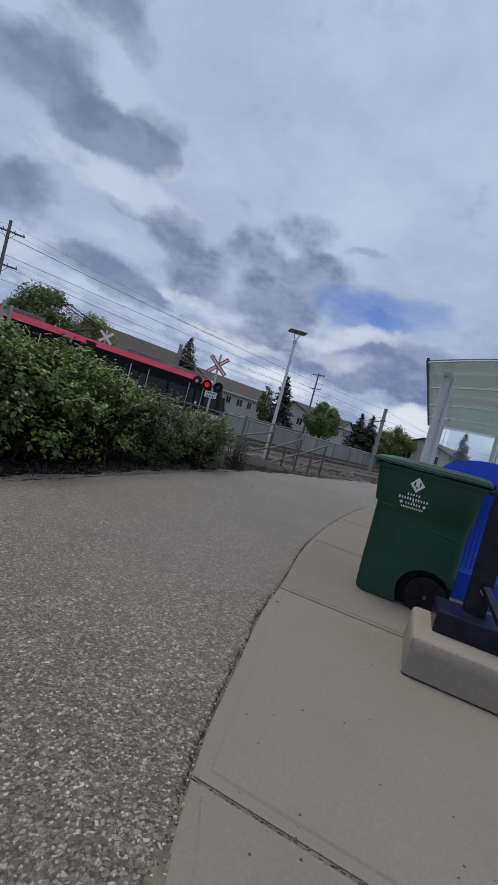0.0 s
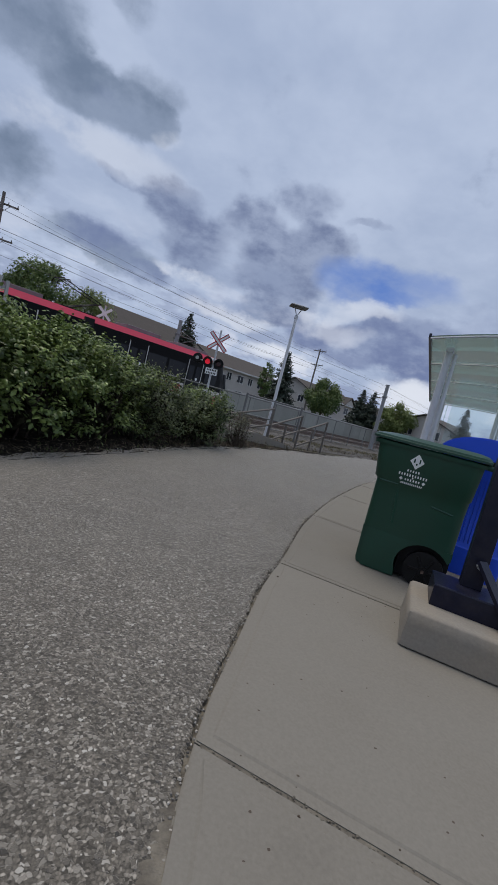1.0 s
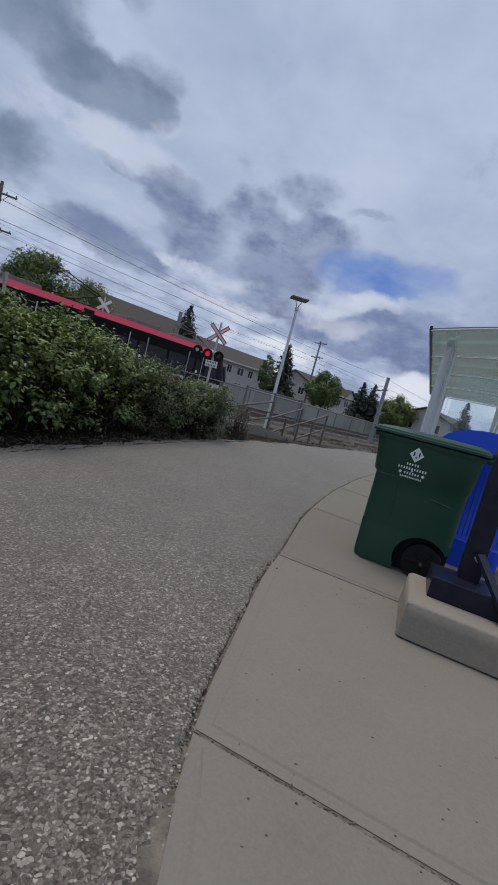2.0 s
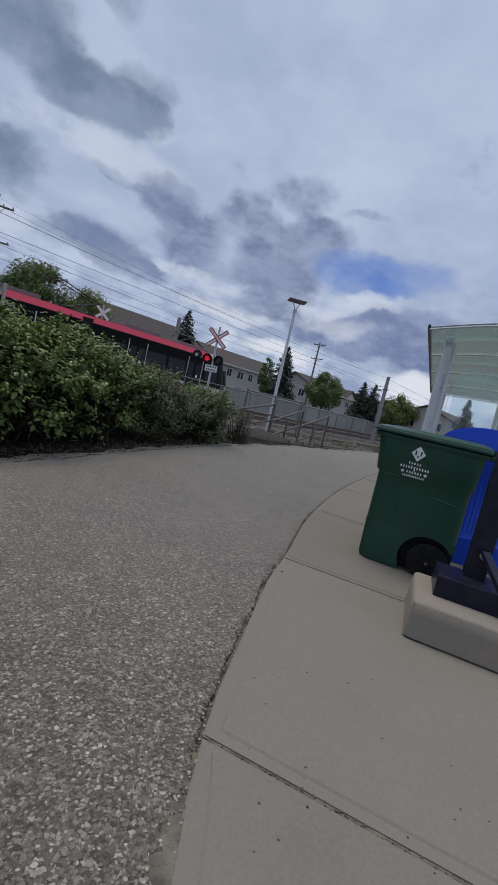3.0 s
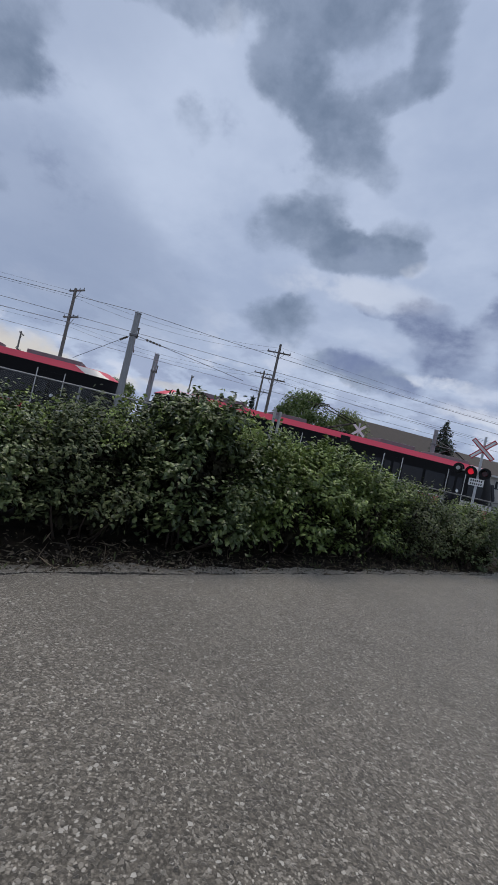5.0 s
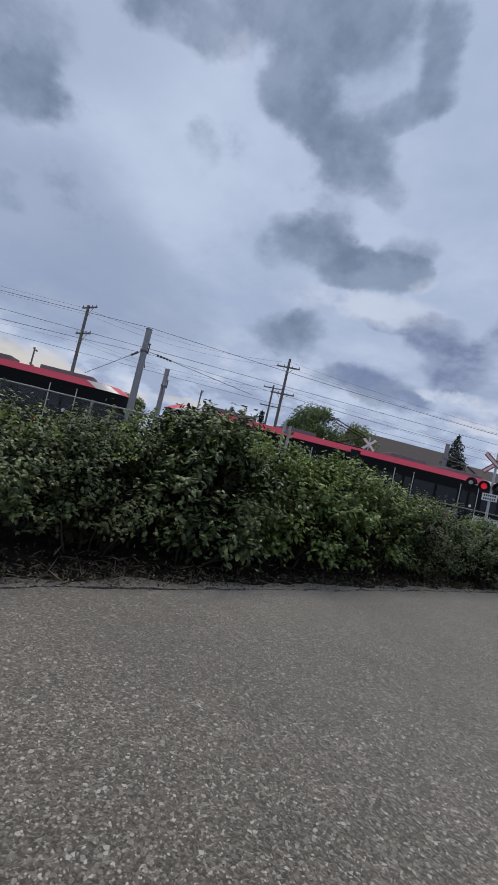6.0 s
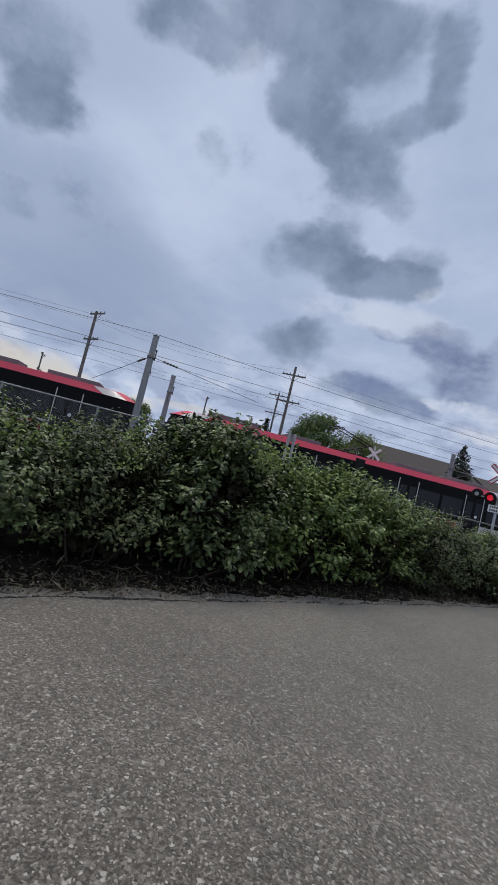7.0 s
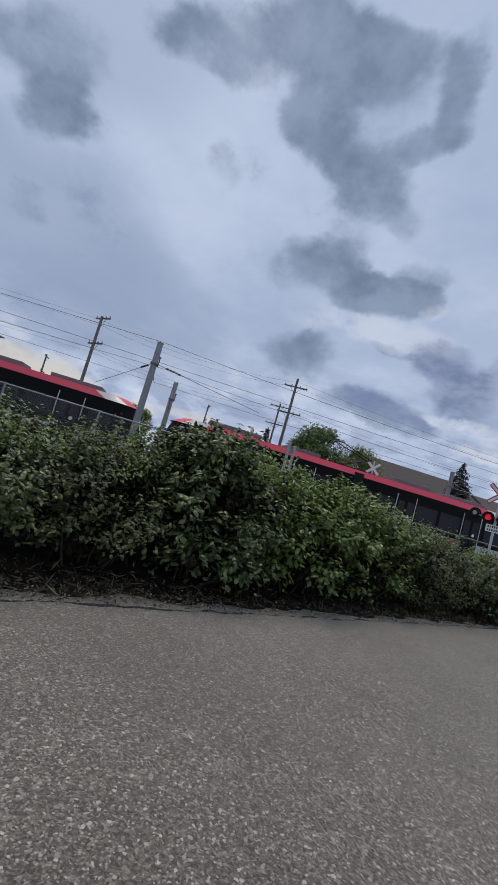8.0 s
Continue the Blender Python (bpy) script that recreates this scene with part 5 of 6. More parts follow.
def footed_post():
    root = thing("steel_post", "dark navy painted steel post with foot box and brace", "post", "", pose(1.405, 2.341, 0.227, 0, 0, -21.7))
    bm = B()
    box(bm, (0.53, 0.350, 0.0625), (0.84, 0.30, 0.125), bevel=0.008)
    part("foot_box", bm, M_NAVY, root)
    bm = B()
    box(bm, (0.315, 0.41, 0.77), (0.115, 0.09, 1.30), bevel=0.008)
    post = part("upright", bm, M_NAVY, root)
    bm = B()
    rod(bm, (0.325, 0.365, 0.27), (0.325, 0.325, 0.27), 0.018, seg=8)
    part("bolt", bm, M_GALV, post)
    bm = B()
    a, b = Vector((0.325, 0.335, 0.30)), Vector((0.54, 0.10, 0.0))
    mid = (a + b) / 2
    box(bm, mid, (0.060, 0.022, (b - a).length), (b - a).to_track_quat("Z", "Y").to_matrix())
    part("brace", bm, M_NAVY, root)


footed_post()


# ---------------------------------------------------------------- shelter
def shelter():
    """Bus shelter: round steel posts, arched tinted glass canopy on curved ribs, clear glass walls."""
    root = thing("bus_shelter", "glass bus shelter with arched green-tinted canopy on pale round posts", "shelter", "", pose(2.20, 5.40, 0.0, 0, 0, -23.6))
    W, L, base, rise = 3.0, 5.8, 2.40, 0.21

    def arch(x, y=0.0):
        return base + rise * (1 - 0.75 * y / L) * math.sin(math.pi * x / W) - 0.03 * y

    for k in range(8):
        y0, y1 = k * L / 8 + 0.002, (k + 1) * L / 8 - 0.002
        bm = B()
        xs = [W * i / 20 for i in range(21)]
        ends = [[(x, y, arch(x, y)) for x in xs] + [(x, y, arch(x, y) - 0.012) for x in xs[::-1]] for y in (y0, y1)]
        loft(bm, ends)
        pane = part("canopy_pane", bm, M_CANOPY_GREY if k % 2 else M_CANOPY, root, "grey printed glass" if k % 2 else "green tinted glass")
        pane.visible_shadow = False
    for k in range(5):
        bm = B()
        y = k * L / 4
        tube(bm, [(W * i / 16, y, arch(W * i / 16, y) - 0.030) for i in range(17)], 0.011, 8)
        part("canopy_rib", bm, M_POLE, root)
    bm = B()
    box(bm, (-0.01, L / 2, base - 0.085), (0.03, L, 0.05), Matrix.Rotation(radians(-1.72), 3, "X"))
    part("edge_rail", bm, M_NAVY, root, "dark edge rail")
    for x, y in ((0.235, 0.62), (0.235, 5.2), (2.72, 0.62), (1.45, 5.2)):
        bm = B()
        rod(bm, (x, y, 0), (x, y, 2.40 - 0.03 * y), 0.046, seg=20)
        post = part("post", bm, M_POLE, root, smooth=True)
        bm = B()
        rod(bm, (x + 0.085, y + 0.03, 0), (x + 0.085, y + 0.03, 2.38 - 0.03 * y), 0.026, seg=14)
        part("glass_frame", bm, M_POLE, root, smooth=True)
        bm = B()
        rod(bm, (x, y - 0.07, 2.43 - 0.03 * y), (x, y + 0.07, 2.43 - 0.03 * y), 0.052, seg=20)
        part("post_head", bm, M_POLE, post, smooth=True)
    for x0, y0, x1, y1 in ((0.45, 0.65, 2.6, 0.65), (0.40, 0.8, 0.40, 3.8), (2.72, 0.8, 2.72, 3.8)):
        bm = B()
        d = Vector((x1 - x0, y1 - y0, 0))
        box(bm, ((x0 + x1) / 2, (y0 + y1) / 2, 1.14), (d.length, 0.012, 1.90), Matrix.Rotation(math.atan2(d.y, d.x), 3, "Z"))
        g = part("glass_wall", bm, M_CLEAR, root, "clear glass wall")
        g.visible_shadow = False
    return root


shelter()


# ---------------------------------------------------------------- handrails at the crossing
def handrail_panel(x0, y0, x1, y1):
    root = thing("handrail_panel", "sloping brown-grey steel handrail panel between two posts", "handrail", "handrail panels", pose(x0, y0, 0))
    d = Vector((x1 - x0, y1 - y0, 0))
    for p, h in ((d, 1.08), (d * 0.52, 0.62)):
        bm = B()
        rod(bm, (p.x, p.y, -0.3), (p.x, p.y, h), 0.036, seg=12)
        part("post", bm, M_PIPE, root)
    for za, zb in ((0.52, 1.06), (0.02, 0.55)):
        bm = B()
        rod(bm, (0, 0, za), (d.x, d.y, zb), 0.030, seg=12)
        part("rail", bm, M_PIPE, root)


handrail_panel(-0.55, 12.1, 1.02, 13.7)
handrail_panel(1.02, 13.7, 2.06, 14.65)
handrail_panel(2.06, 14.65, 3.06, 15.35)


def gate_frame():
    """Pale pipe gate frame where the path reaches the tracks."""
    root = thing("gate_frame", "grey weathered pipe gate frame at the crossing", "gate", "", pose(0.02, 16.6, -0.15, 0, 0, 24))
    for x in (0.0, 1.25, 2.5):
        part("post", rod(B(), (x, 0, 0), (x, 0, 1.55), 0.045, seg=12), M_FENCE, root)
    for z in (0.75, 1.50):
        part("rail", rod(B(), (0, 0, z), (2.5, 0, z), 0.03, seg=10), M_FENCE, root)


gate_frame()


def kerb_wing():
    root = thing("concrete_wing", "low sloping concrete kerb wing beside the path's end", "kerb", "", pose(0.35, 11.9, -0.05, 0, 0, 45))
    bm = B()
    prism(bm, [(-0.9, 0), (2.2, 0), (2.2, 0.08), (0.4, 0.34), (-0.9, 0.34)], 0, 0.22, 0.02)
    part("casting", bm, M_BLOCK, root)


kerb_wing()


def low_fence():
    """Pale pipe fence between the path and the tracks."""
    root = thing("pipe_fence", "grey weathered pipe fence along the tracks", "fence", "", track_pose(0, 17.0, -0.40))
    top = 1.76
    bm = B()
    rod(bm, (6.0, 0, top), (70, 0, top), 0.032, seg=10)
    part("top_rail", bm, M_FENCE, root)
    bm = B()
    rod(bm, (6.0, 0, 0.15), (70, 0, 0.15), 0.022, seg=8)
    part("bottom_rail", bm, M_FENCE, root)
    for i in range(26):
        bm = B()
        rod(bm, (6.0 + i * 2.5, 0, -0.2), (6.0 + i * 2.5, 0, top), 0.034, seg=10)
        part("post", bm, M_FENCE, root)


low_fence()


def chain_fence():
    """Chain-link fence behind the hedge: posts, rails and woven wire."""
    root = thing("chain_link_fence", "galvanised chain-link fence behind the hedge", "fence", "", track_pose(0, 14.0, -0.30))
    top, x0, x1 = 2.22, -22.0, 0.5
    for z, r in ((top, 0.024), (0.1, 0.012)):
        bm = B()
        rod(bm, (x0, 0, z), (x1, 0, z), r, seg=8)
        part("rail", bm, M_GALV, root)
    for i in range(9):
        bm = B()
        x = x0 + i * (x1 - x0) / 8
        rod(bm, (x, 0, -0.2), (x, 0, top + 0.04), 0.034, seg=10)
        part("post", bm, M_GALV, root)
    verts, faces = [], []
    w, step = 0.0035, 0.075
    n = int((x1 - x0 + top) / step)
    for i in range(n):
        for sgn in (1, -1):
            a = x0 + i * step - (top if sgn > 0 else 0)
            za, zb = 0.1, top
            xa, xb = (a, a + top - 0.1) if sgn > 0 else (a, a - top + 0.1)
            if min(xa, xb) < x0 or max(xa, xb) > x1:
                continue
            k = len(verts)
            y = 0.004 * sgn
            verts += [(xa - w, y, za), (xa + w, y, za), (xb + w, y, zb), (xb - w, y, zb)]
            verts += [(xa, y + w, za), (xb, y + w, zb)]
            faces += [(k, k + 1, k + 2, k + 3), (k, k + 4, k + 5, k + 3), (k + 4, k + 1, k + 2, k + 5)]
    tagged(link_mesh("woven_wire", verts, faces, M_FENCE, root), kind="stuff")


chain_fence()


# ---------------------------------------------------------------- lamps, crossing signals, poles, wires
def path_lamp(x, y, top, label, turn=0.0):
    root = thing("path_lamp", label, "street lamp", "path lamps", pose(x, y, -0.1, 0, 0, turn))
    h = top + 0.1
    bm = B()
    rod(bm, (0, 0, 0), (0, 0, h - 0.45), 0.075, 0.052, 14)
    part("pole", bm, M_POLE, root, smooth=True)
    bm = B()
    rod(bm, (0, 0, h - 0.50), (0, 0, h - 0.38), 0.075, 0.075, 14)
    for y in (-0.16, 0.16):
        rod(bm, (0, 0, h - 0.40), (y, 0, h - 0.06), 0.018, 0.018, 8)
    part("bracket", bm, M_POLE, root)
    bm = B()
    loft(bm, [rounded(-0.22, 0.22, -0.2, 0.2, h - 0.075, 0.05), rounded(-0.36, 0.36, -0.30, 0.30, h - 0.045, 0.06), rounded(-0.36, 0.36, -0.30, 0.30, h - 0.015, 0.06), rounded(-0.30, 0.30, -0.24, 0.24, h + 0.01, 0.06)])
    part("shade", bm, M_GALV, root, "flat square grey lamp head", True)
    return root


path_lamp(1.12, 17.63, 5.26, "pale steel path lamp with a flat square head", 8)
path_lamp(-16.6, 6.0, 3.62, "dark-topped path lamp beyond the hedge", 20)


def crossing_signal(x, y, z0, centre, lights, turn, label, lit, painted, ring):
    """Level crossing post with crossbuck, flashing light pair and plate. Faces -y before turning."""
    root = thing("crossing_signal", label, "railway signal", "level crossing signals", pose(x, y, z0, 0, 0, turn))
    bm = B()
    rod(bm, (0, 0, 0), (0, 0, centre + 0.55), 0.055, 0.05, 12)
    rod(bm, (0, 0, 0), (0, 0, 0.35), 0.16, 0.09, 12)
    part("mast", bm, M_POLE, root, smooth=True)
    for a in (42, -42):
        bm = B()
        rot = Matrix.Rotation(radians(a), 3, "Y")
        y0 = -0.085 if a > 0 else -0.075
        box(bm, (0, y0, centre), (1.18, 0.008, 0.18), rot, 0.003)
        blade = part("crossbuck_blade", bm, M_WHITE, root, "white crossbuck blade with red edging" if painted else "white crossbuck blade seen from behind")
        if painted:
            bm = B()
            for dz in (-0.072, 0.072):
                box(bm, rot @ Vector((0, 0, dz)) + Vector((0, y0 - 0.006, centre)), (1.17, 0.006, 0.045), rot)
            for dx in (-0.57, 0.57):
                box(bm, rot @ Vector((dx, 0, 0)) + Vector((0, y0 - 0.006, centre)), (0.03, 0.006, 0.17), rot)
            part("red_edging", bm, M_SIGN_RED, blade)
    bm = B()
    rod(bm, (-0.8, -0.06, lights), (0.30, -0.06, lights), 0.03, seg=8)
    part("light_arm", bm, M_GALV, root)
    for i, dx in enumerate((-0.27, 0.27)):
        bm = B()
        rod(bm, (dx, -0.10, lights), (dx, -0.12, lights), 0.235, seg=28)
        disc = part("light_shield", bm, M_BLACK, root, "round black backing shield", True)
        bm = B()
        rod(bm, (dx, -0.10, lights), (dx, 0.08, lights), 0.11, 0.09, 16)
        part("light_housing", bm, M_BLACK, disc, smooth=True)
        bm = B()
        rod(bm, (dx, -0.123, lights), (dx, -0.145, lights), 0.125, 0.11, 22)
        part("lens", bm, M_LENS_ON if i == lit else M_LENS_OFF, disc, "lit red lens" if i == lit else "unlit dark lens")
        bm = B()
        for k in range(12):
            a, b = radians(k * 15), radians(k * 15 + 15)
            v = [bm.verts.new((dx + 0.14 * math.cos(q), yy, lights + 0.14 * math.sin(q))) for q, yy in ((a, -0.12), (b, -0.12), (b, -0.34), (a, -0.34))]
            bm.faces.new(v)
        bmesh.ops.solidify(bm, geom=list(bm.faces), thickness=0.006)
        part("visor", bm, M_BLACK, disc)
    if ring:
        bm = B()
        for r0, r1, yy in ((0.28, 0.28, 0.0),):
            rod(bm, (-0.80, -0.02, lights + 0.06), (-0.80, 0.02, lights + 0.06), 0.235, seg=26)
        shield = part("turned_shield", bm, M_BLACK, root, "black shield of a light turned along the path", True)
        bm = B()
        rod(bm, (-0.785, -0.16, lights + 0.06), (-0.785, -0.025, lights + 0.06), 0.165, seg=24)
        part("turned_housing", bm, M_BLACK, shield, smooth=True)
        part("turned_lens", rod(B(), (-0.785, -0.175, lights + 0.06), (-0.785, -0.162, lights + 0.06), 0.085, seg=22), M_CAP, shield, "pale lens cover")
    bm = B()
    box(bm, (0, -0.08, lights - 0.42), (0.58, 0.012, 0.30), bevel=0.004)
    plate = part("plate", bm, M_WHITE, root, "white plate with plain dark bars")
    for dz in (0.07, -0.07):
        for k in range(6):
            part("bar", box(B(), (-0.20 + k * 0.08, -0.089, lights - 0.42 + dz), (0.045, 0.006, 0.08)), M_BLACK, plate)
    return root


crossing_signal(-1.98, 20.53, -0.35, 3.78, 2.78, -6, "level crossing signal with red-edged crossbuck, one light lit", 0, True, True)
crossing_signal(-11.15, 30.0, -0.42, 4.85, 3.42, 30, "far level crossing signal with weathered crossbuck, one light lit", 0, False, False)


def catenary_pole(s, perp, top, label, arm_to, ties=()):
    root = thing("catenary_pole", label, "pole", "overhead line poles", track_pose(s, perp, -0.42))
    h = top + 0.42
    bm = B()
    rod(bm, (0, 0, 0), (0, 0, h), 0.19, 0.15, 12)
    part("mast", bm, M_GALV, root, smooth=True)
    bm = B()
    rod(bm, (0, 0, h), (0, 0, h + 0.03), 0.17, 0.17, 12)
    part("cap", bm, M_GALV, root)
    bm = B()
    rod(bm, (0, 0, h - 1.15), (0, arm_to, h - 1.45), 0.028, seg=8)
    rod(bm, (0, 0, h - 0.7), (0, arm_to * 0.85, h - 1.40), 0.016, seg=8)
    rod(bm, (0, 0, h - 1.9), (0, arm_to * 0.8, h - 1.45), 0.022, seg=8)
    arm = part("cantilever", bm, M_CAR_GREY, root)
    bm = B()
    for q in (0.18, 0.22, 0.26):
        rod(bm, (0, arm_to * q, h - 1.15 - 0.3 * q), (0, arm_to * (q + 0.02), h - 1.15 - 0.3 * (q + 0.02)), 0.07, seg=12)
    part("insulator", bm, M_BARK, arm)
    bm = B()
    box(bm, (0, 0.0, h - 1.1), (0.36, 0.40, 0.10), bevel=0.01)
    part("collar", bm, M_CAR_GREY, root)
    bm = B()
    rod(bm, (0.2, 0, h - 1.2), (0.2, 0, h - 0.7), 0.03, seg=8)
    rod(bm, (0.2, 0, h - 0.72), (0.2, 0, h - 0.68), 0.06, seg=8)
    part("post_insulator", bm, M_BARK, root)
    for x, y, dz in ties:
        a, b = Vector((0, 0, h - 1.05)), Vector((x, y, h - dz))
        tie = part("tie_wire", rod(B(), a, b, 0.014, seg=6), M_WIRE, root)
        bm = B()
        for q in (0.10, 0.125, 0.15, 0.175, 0.20):
            rod(bm, a.lerp(b, q), a.lerp(b, q + 0.012), 0.055, seg=10)
        part("tie_insulator", bm, M_BARK, tie)
    return root


catenary_pole(-1.8, 22.0, 6.55, "tall grey steel overhead line pole between the tracks", 2.9, ((-2.8, 1.8, 2.7), (6.5, 3.4, 1.3)))
catenary_pole(-0.6, 28.6, 5.95, "grey steel overhead line pole beyond the train", -2.6)
catenary_pole(20.9, 28.6, 5.95, "grey steel overhead line pole beside the spruce", -2.6)
catenary_pole(36.0, 17.4, 5.60, "grey steel overhead line pole beside the near track", 2.2)


def twin_post():
    """Pair of pale square posts with a plate between them, beside the near track."""
    root = thing("twin_post", "pair of pale grey square posts joined by a plate", "post", "", track_pose(6.32, 22.0, -0.40))
    h = 3.71 + 0.40
    for x, top in ((-0.16, h), (0.16, h - 0.12)):
        part("post", box(B(), (x, 0, top / 2), (0.13, 0.13, top), bevel=0.01), M_CAP, root)
    part("plate", box(B(), (0, 0, h - 0.45), (0.18, 0.05, 0.22), bevel=0.006), M_GALV, root)
    part("foot", box(B(), (0, 0, 0.06), (0.60, 0.34, 0.12), bevel=0.015), M_BLOCK, root)


twin_post()


def utility_pole(p, top, label, turn, arms, w=2.4):
    root = thing("utility_pole", label, "utility pole", "wooden utility poles", pose(p[0], p[1], -0.2, 0, 0, turn))
    h = top + 0.2
    bm = B()
    rod(bm, (0, 0, 0), (0, 0, h), 0.19, 0.12, 10)
    part("shaft", bm, M_WOOD, root, smooth=True)
    for dz in arms:
        bm = B()
        box(bm, (0, 0.13, h - dz), (w, 0.11, 0.13), bevel=0.01)
        for sx in (-1, 1):
            rod(bm, (0, 0.15, h - dz - 0.7), (sx * 0.6, 0.15, h - dz), 0.02, seg=6)
        arm = part("crossarm", bm, M_WOOD, root)
        for x in (-w * 0.46, -w * 0.18, w * 0.18, w * 0.46):
            bm = B()
            rod(bm, (x, 0.13, h - dz + 0.06), (x, 0.13, h - dz + 0.24), 0.045, 0.03, 8)
            part("insulator", bm, M_CAR_GREY, arm)
    return root


POLES = [((-36.2, 21.0), 11.9), ((-23.2, 35.7), 12.35), ((9.1, 74.6), 12.85)]
ARM_TURN = TRACK_TURN - 90 + 4
utility_pole(*POLES[0], "tall wooden utility pole with two crossarms", ARM_TURN + 40, (0.15, 2.6), 2.2)
utility_pole(*POLES[1], "tall wooden utility pole with two wide crossarms", TRACK_TURN - 20, (0.85, 3.6))
utility_pole(*POLES[2], "distant wooden utility pole with two crossarms", ARM_TURN, (0.3, 2.7))
utility_pole((-34.0, 49.5), 12.8, "distant wooden utility pole with two crossarms", TRACK_TURN - 20, (0.4, 3.0), 2.8)
utility_pole((-55.4, 57.7), 12.6, "far wooden utility pole", ARM_TURN, (0.4, 3.0), 3.2)
utility_pole((-72.2, 34.3), 12.0, "far wooden utility pole", ARM_TURN, (0.4, 3.0), 3.2)
utility_pole((42.0, 70.0), 13.0, "far wooden utility pole seen through the shelter", ARM_TURN, (0.8, 3.0), 3.0)


def wire(name, label, pts, r, sag):
    verts = []
    bm = B()
    for a, b in zip(pts, pts[1:]):
        a, b = Vector(a), Vector(b)
        row = []
        for i in range(13):
            t = i / 12
            row.append(a.lerp(b, t) - Vector((0, 0, sag * 4 * t * (1 - t))))
        tube(bm, row, r, 5)
    return tagged(part(name, bm, M_WIRE), label, "cable", "overhead wires")


for perp in (19.6, 25.65):
    wire("messenger_wire", "overhead messenger wire above the track", [at_track(s, perp, 6.05) for s in (-95, -48, -1.5, 40, 85, 130)], 0.011, 0.45)
    wire("contact_wire", "overhead contact wire above the track", [at_track(s, perp, 5.12) for s in (-95, -48, -1.5, 40, 85, 130)], 0.010, 0.03)
far_ends = [at_track(-130, 41.5, 12), Vector((-36.2, 21.0, 0)), Vector((-23.2, 35.7, 0)), Vector((9.1, 74.6, 0)), at_track(150, 43, 12)]
for off, drop in ((-1.05, 0.6), (1.05, 0.6), (-1.05, 3.3), (1.05, 3.3)):
    zs = (11.9, 11.9, 12.35, 12.85, 12.6)
    wire("power_line", "sagging power line between wooden poles", [Vector((p.x, p.y, 0)) + NRM * off + Vector((0, 0, z - drop)) for p, z in zip(far_ends, zs)], 0.009, 0.8)


# ---------------------------------------------------------------- litter, weeds and soil under the hedge
def soil_strip():
    rows = [(p, p + Vector((-0.93, 0.36, 0)) * 2.4) for p in left_line if -4 < p.y < 13.5]
    verts, faces, n = [], [], 9
    for a, b in rows:
        for j in range(n):
            p = a.lerp(b, j / (n - 1)) + Vector((0.12 if j == 0 else 0, 0, 0))
            z = -0.055 + 0.10 * min(1, j / 4) + wobble(p, 0.03, 2.7) + wobble(p, 0.012, 11)
            verts.append((p.x, p.y, z if j else -0.06))
    for i in range(len(rows) - 1):
        for j in range(n - 1):
            faces.append((i * n + j, (i + 1) * n + j, (i + 1) * n + j + 1, i * n + j + 1))
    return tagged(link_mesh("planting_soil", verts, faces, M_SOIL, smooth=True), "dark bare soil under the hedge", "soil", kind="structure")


soil_strip()


def litter(name, material, n, seed, label, size, flat, reach, shape=OVAL2D, faces=OVAL_FACES, thin=1.0):
    rng = np.random.default_rng(seed)
    line = [p for p in left_line if 0.4 < p.y < 12.3]
    P = []
    for i in range(n):
        p = line[int(rng.integers(len(line) - 1))]
        d = abs(rng.normal(0, reach)) - 0.10
        P.append((p.x - 0.93 * d + rng.normal(0, 0.04), p.y + 0.36 * d + rng.uniform(-0.25, 0.25), 0.006 + max(0.0, d) * 0.09 + rng.uniform(0, 0.02)))
    P = np.array(P)
    nn = np.tile((0, 0, 1.0) if flat else (1.0, -0.4, 0.3), (n, 1)) + rng.normal(0, 0.3, (n, 3))
    v, f = scatter_leaves(P, nn, size * rng.uniform(0.5, 1.4, n), rng, [(a * thin, b, c) for a, b, c in shape], faces, 0.0 if flat else -2.5)
    return tagged(link_mesh(name, v.tolist(), f.tolist(), material), label, "litter", kind="stuff")


litter("leaf_litter", M_DRY, 3600, 51, "dry fallen leaves and bark bits along the path's edge", 0.032, True, 0.32)
litter("twigs", M_DRY, 700, 52, "dry twigs and stalks on the soil", 0.12, True, 0.35, thin=0.028)
litter("weeds", M_WEED, 240, 53, "low weeds and grass blades at the hedge's foot", 0.045, False, 0.24, thin=0.5)


def joint_dirt():
    """Grit and dirt gathered where the asphalt meets the pavement."""
    rng = np.random.default_rng(61)
    verts, faces = [], []
    line = [right_line[i].lerp(right_line[i + 1], k / 12) for i in range(len(right_line) - 1) for k in range(12)]
    for p in line:
        if not -3 < p.y < 13:
            continue
        w = 0.008 + abs(wobble(p, 0.030, 3.3)) + abs(wobble(p, 0.012, 17)) + 0.045 * min(1.0, max(0.0, (1.45 - p.y) / 0.3))
        k = len(verts)
        s = min(1.0, max(0.0, (1.45 - p.y) / 0.3))
        rough = wobble(p, 0.012, 40)
        verts += [(p.x + 0.02, p.y, -0.022 + 0.030 * s), (p.x - w * 0.5, p.y, -0.020 + rough + 0.026 * s), (p.x - w - 0.03, p.y, -0.024 + 0.018 * s)]
        if k:
            faces += [(k - 3, k - 2, k + 1, k), (k - 2, k - 1, k + 2, k + 1)]
    root = tagged(link_mesh("joint_dirt", verts, faces, M_DIRT), "dark dirt packed in the joint beside the pavement", "dirt", kind="stuff")
    return root


joint_dirt()


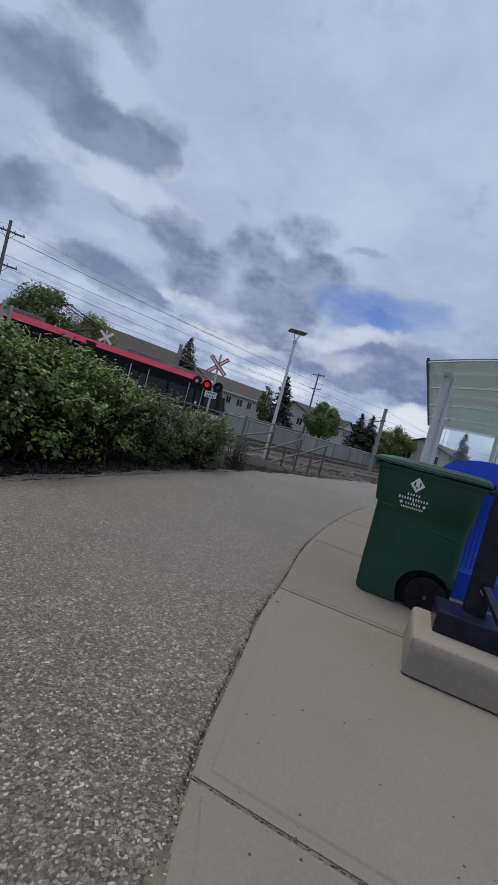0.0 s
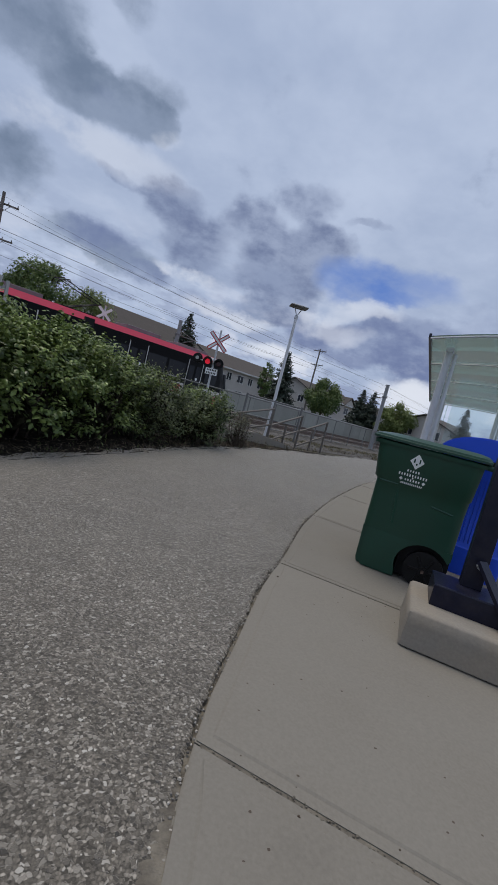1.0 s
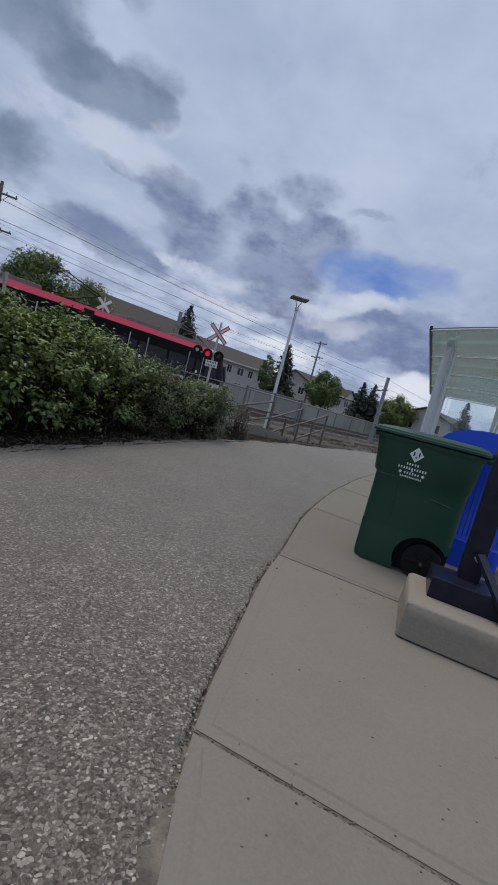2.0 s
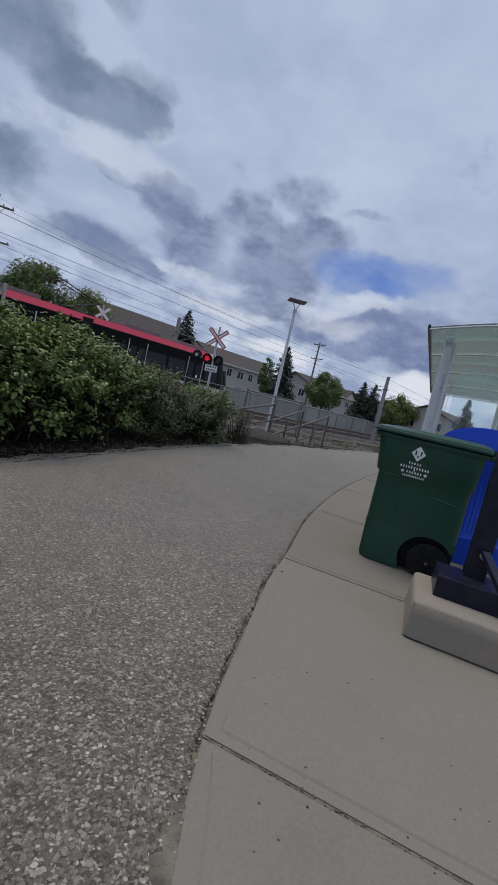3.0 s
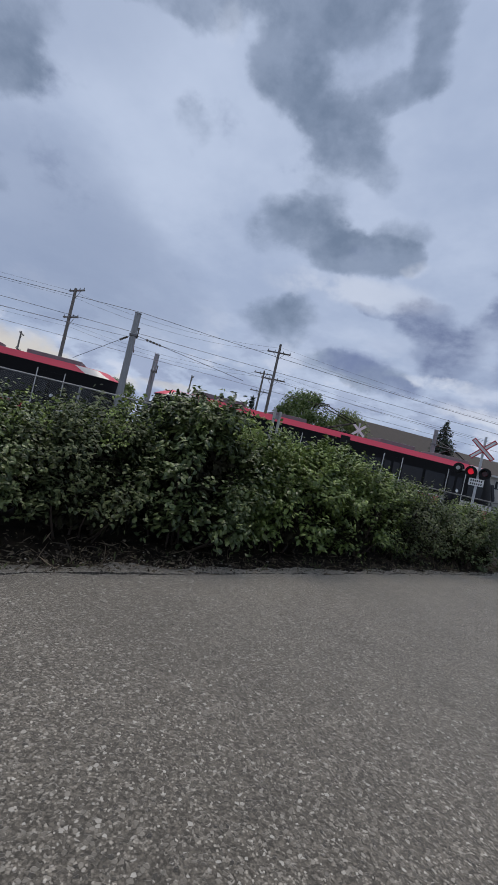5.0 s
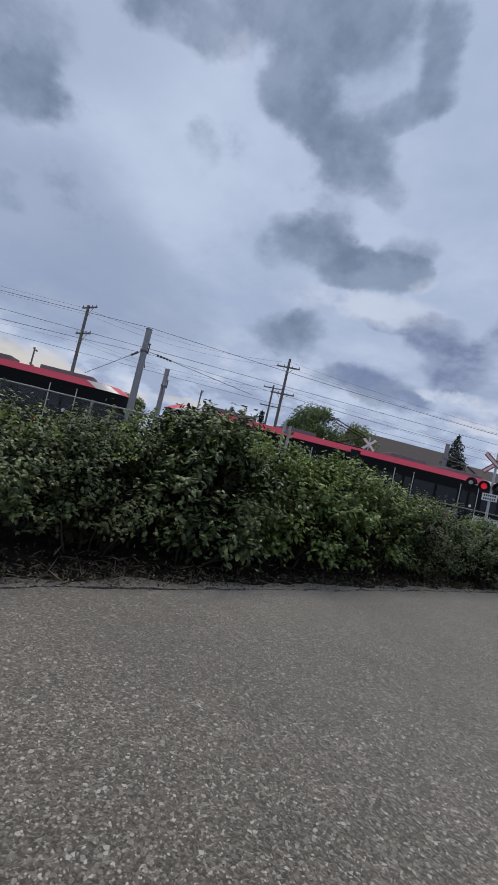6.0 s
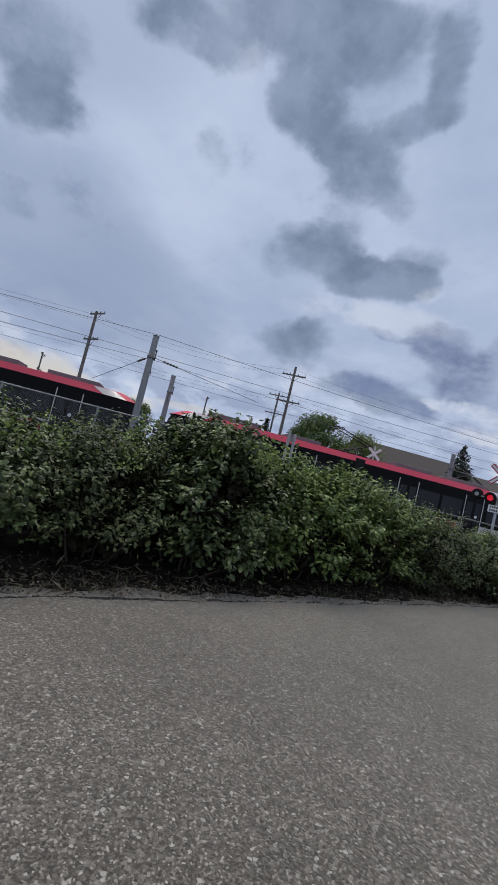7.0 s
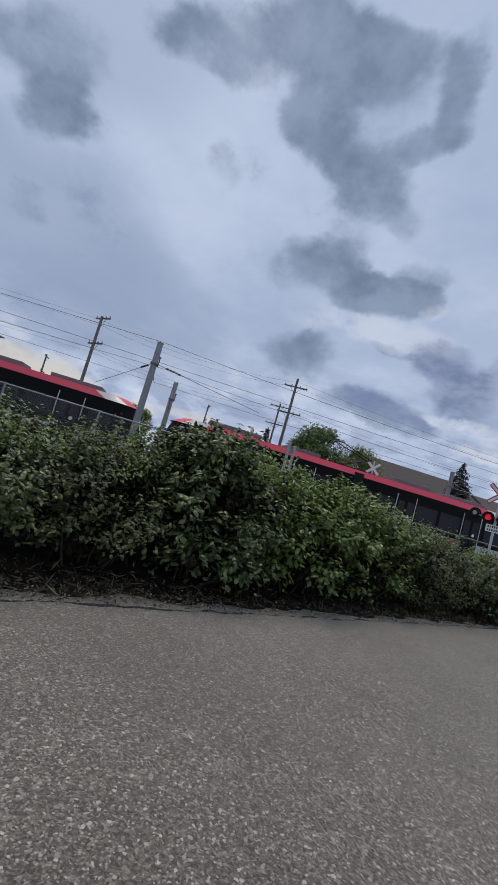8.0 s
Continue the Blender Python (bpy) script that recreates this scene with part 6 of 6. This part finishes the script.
def grit(name, label, n, seed, place, r0, r1, material):
    rng = np.random.default_rng(seed)
    verts, faces = [], []
    for i in range(n):
        x, y, z = place(rng)
        r = rng.uniform(r0, r1)
        k, m, a0, sq = len(verts), 5, rng.uniform(0, 6.28), rng.uniform(0.5, 1.0)
        for ring, h in ((1.0, 0.0), (0.6, r * 0.7)):
            for j in range(m):
                q = a0 + j * 6.2832 / m
                rr = r * ring * rng.uniform(0.8, 1.2)
                verts.append((x + math.cos(q) * rr, y + math.sin(q) * rr * sq, z + h))
        for j in range(m):
            faces.append((k + j, k + (j + 1) % m, k + m + (j + 1) % m, k + m + j))
        faces.append(tuple(k + m + j for j in range(m)))
    return tagged(link_mesh(name, verts, faces, material), label, "grit", kind="stuff")


def on_slabs(rng):
    p = right_line[int(rng.integers(len(right_line)))]
    while not 0.3 < p.y < 8:
        p = right_line[int(rng.integers(len(right_line)))]
    return p.x + 0.05 + 1.7 * rng.random(), p.y + rng.uniform(-0.4, 0.1), 0.0122


def on_tooled(rng):
    y = (1.385, 3.145, 4.95)[int(rng.integers(3))]
    p = min(right_line, key=lambda q: abs(q.y - y))
    d = rng.uniform(0.02, 1.9)
    return p.x + 0.934 * d, y - 0.358 * d + rng.normal(0, 0.006), 0.0095


def on_joint(rng):
    i = int(rng.integers(len(right_line) - 1))
    while not 0.3 < right_line[i].y < 11:
        i = int(rng.integers(len(right_line) - 1))
    p = right_line[i].lerp(right_line[i + 1], rng.random())
    return p.x - abs(rng.normal(0, 0.03)) + 0.004, p.y, 0.003


def on_verge(rng):
    i = int(rng.integers(len(left_line) - 1))
    while not 0.6 < left_line[i].y < 12:
        i = int(rng.integers(len(left_line) - 1))
    p = left_line[i].lerp(left_line[i + 1], rng.random())
    return p.x - rng.normal(0.02, 0.12), p.y, 0.002


grit("dark_specks", "dark grit specks on the pavement slabs", 420, 62, on_slabs, 0.002, 0.0085, M_STEM)
grit("joint_grit", "dark grit lodged in the pavement joints", 460, 65, on_tooled, 0.002, 0.006, M_DIRT)
grit("pale_specks", "small pale chips lying on the pavement slabs", 40, 66, on_slabs, 0.003, 0.007, M_BLOCK)
grit("pale_grit", "pale gravel along the pavement's edge", 520, 63, on_joint, 0.003, 0.008, M_PEBBLE)
grit("verge_gravel", "loose pale stones on the soil at the path's edge", 420, 64, on_verge, 0.004, 0.013, M_PEBBLE)


def dry_grass():
    """Clumps of dry and half-green blades on the slope between the path and the tracks."""
    rng = np.random.default_rng(71)
    P = []
    while len(P) < 5200:
        along, perp = rng.uniform(4.5, 30), rng.uniform(5.6, 13.5)
        c = at_track(along, perp)
        i = min(range(len(left_line)), key=lambda k: abs(left_line[k].y - c.y))
        if c.x > left_line[i].x - 0.25:
            continue
        z = float(np.interp(perp, (5, 8.4, 10.5, 13.5), (-0.05, -0.045, -0.075, -0.36)))
        for k in range(9):
            P.append((c.x + rng.normal(0, 0.06), c.y + rng.normal(0, 0.06), z - 0.01))
    P = np.array(P)
    n = len(P)
    up = rng.normal(0, 1, (n, 3)) * np.array((1, 1, 0.15))
    v, f = scatter_leaves(P, up, rng.uniform(0.07, 0.20, n), rng, [(a * 0.16, b, c) for a, b, c in OVAL2D], OVAL_FACES, -3.0)
    return tagged(link_mesh("dry_grass", v.tolist(), f.tolist(), M_STRAW), "dry tufts of grass beside the tracks", "grass", kind="stuff")


dry_grass()
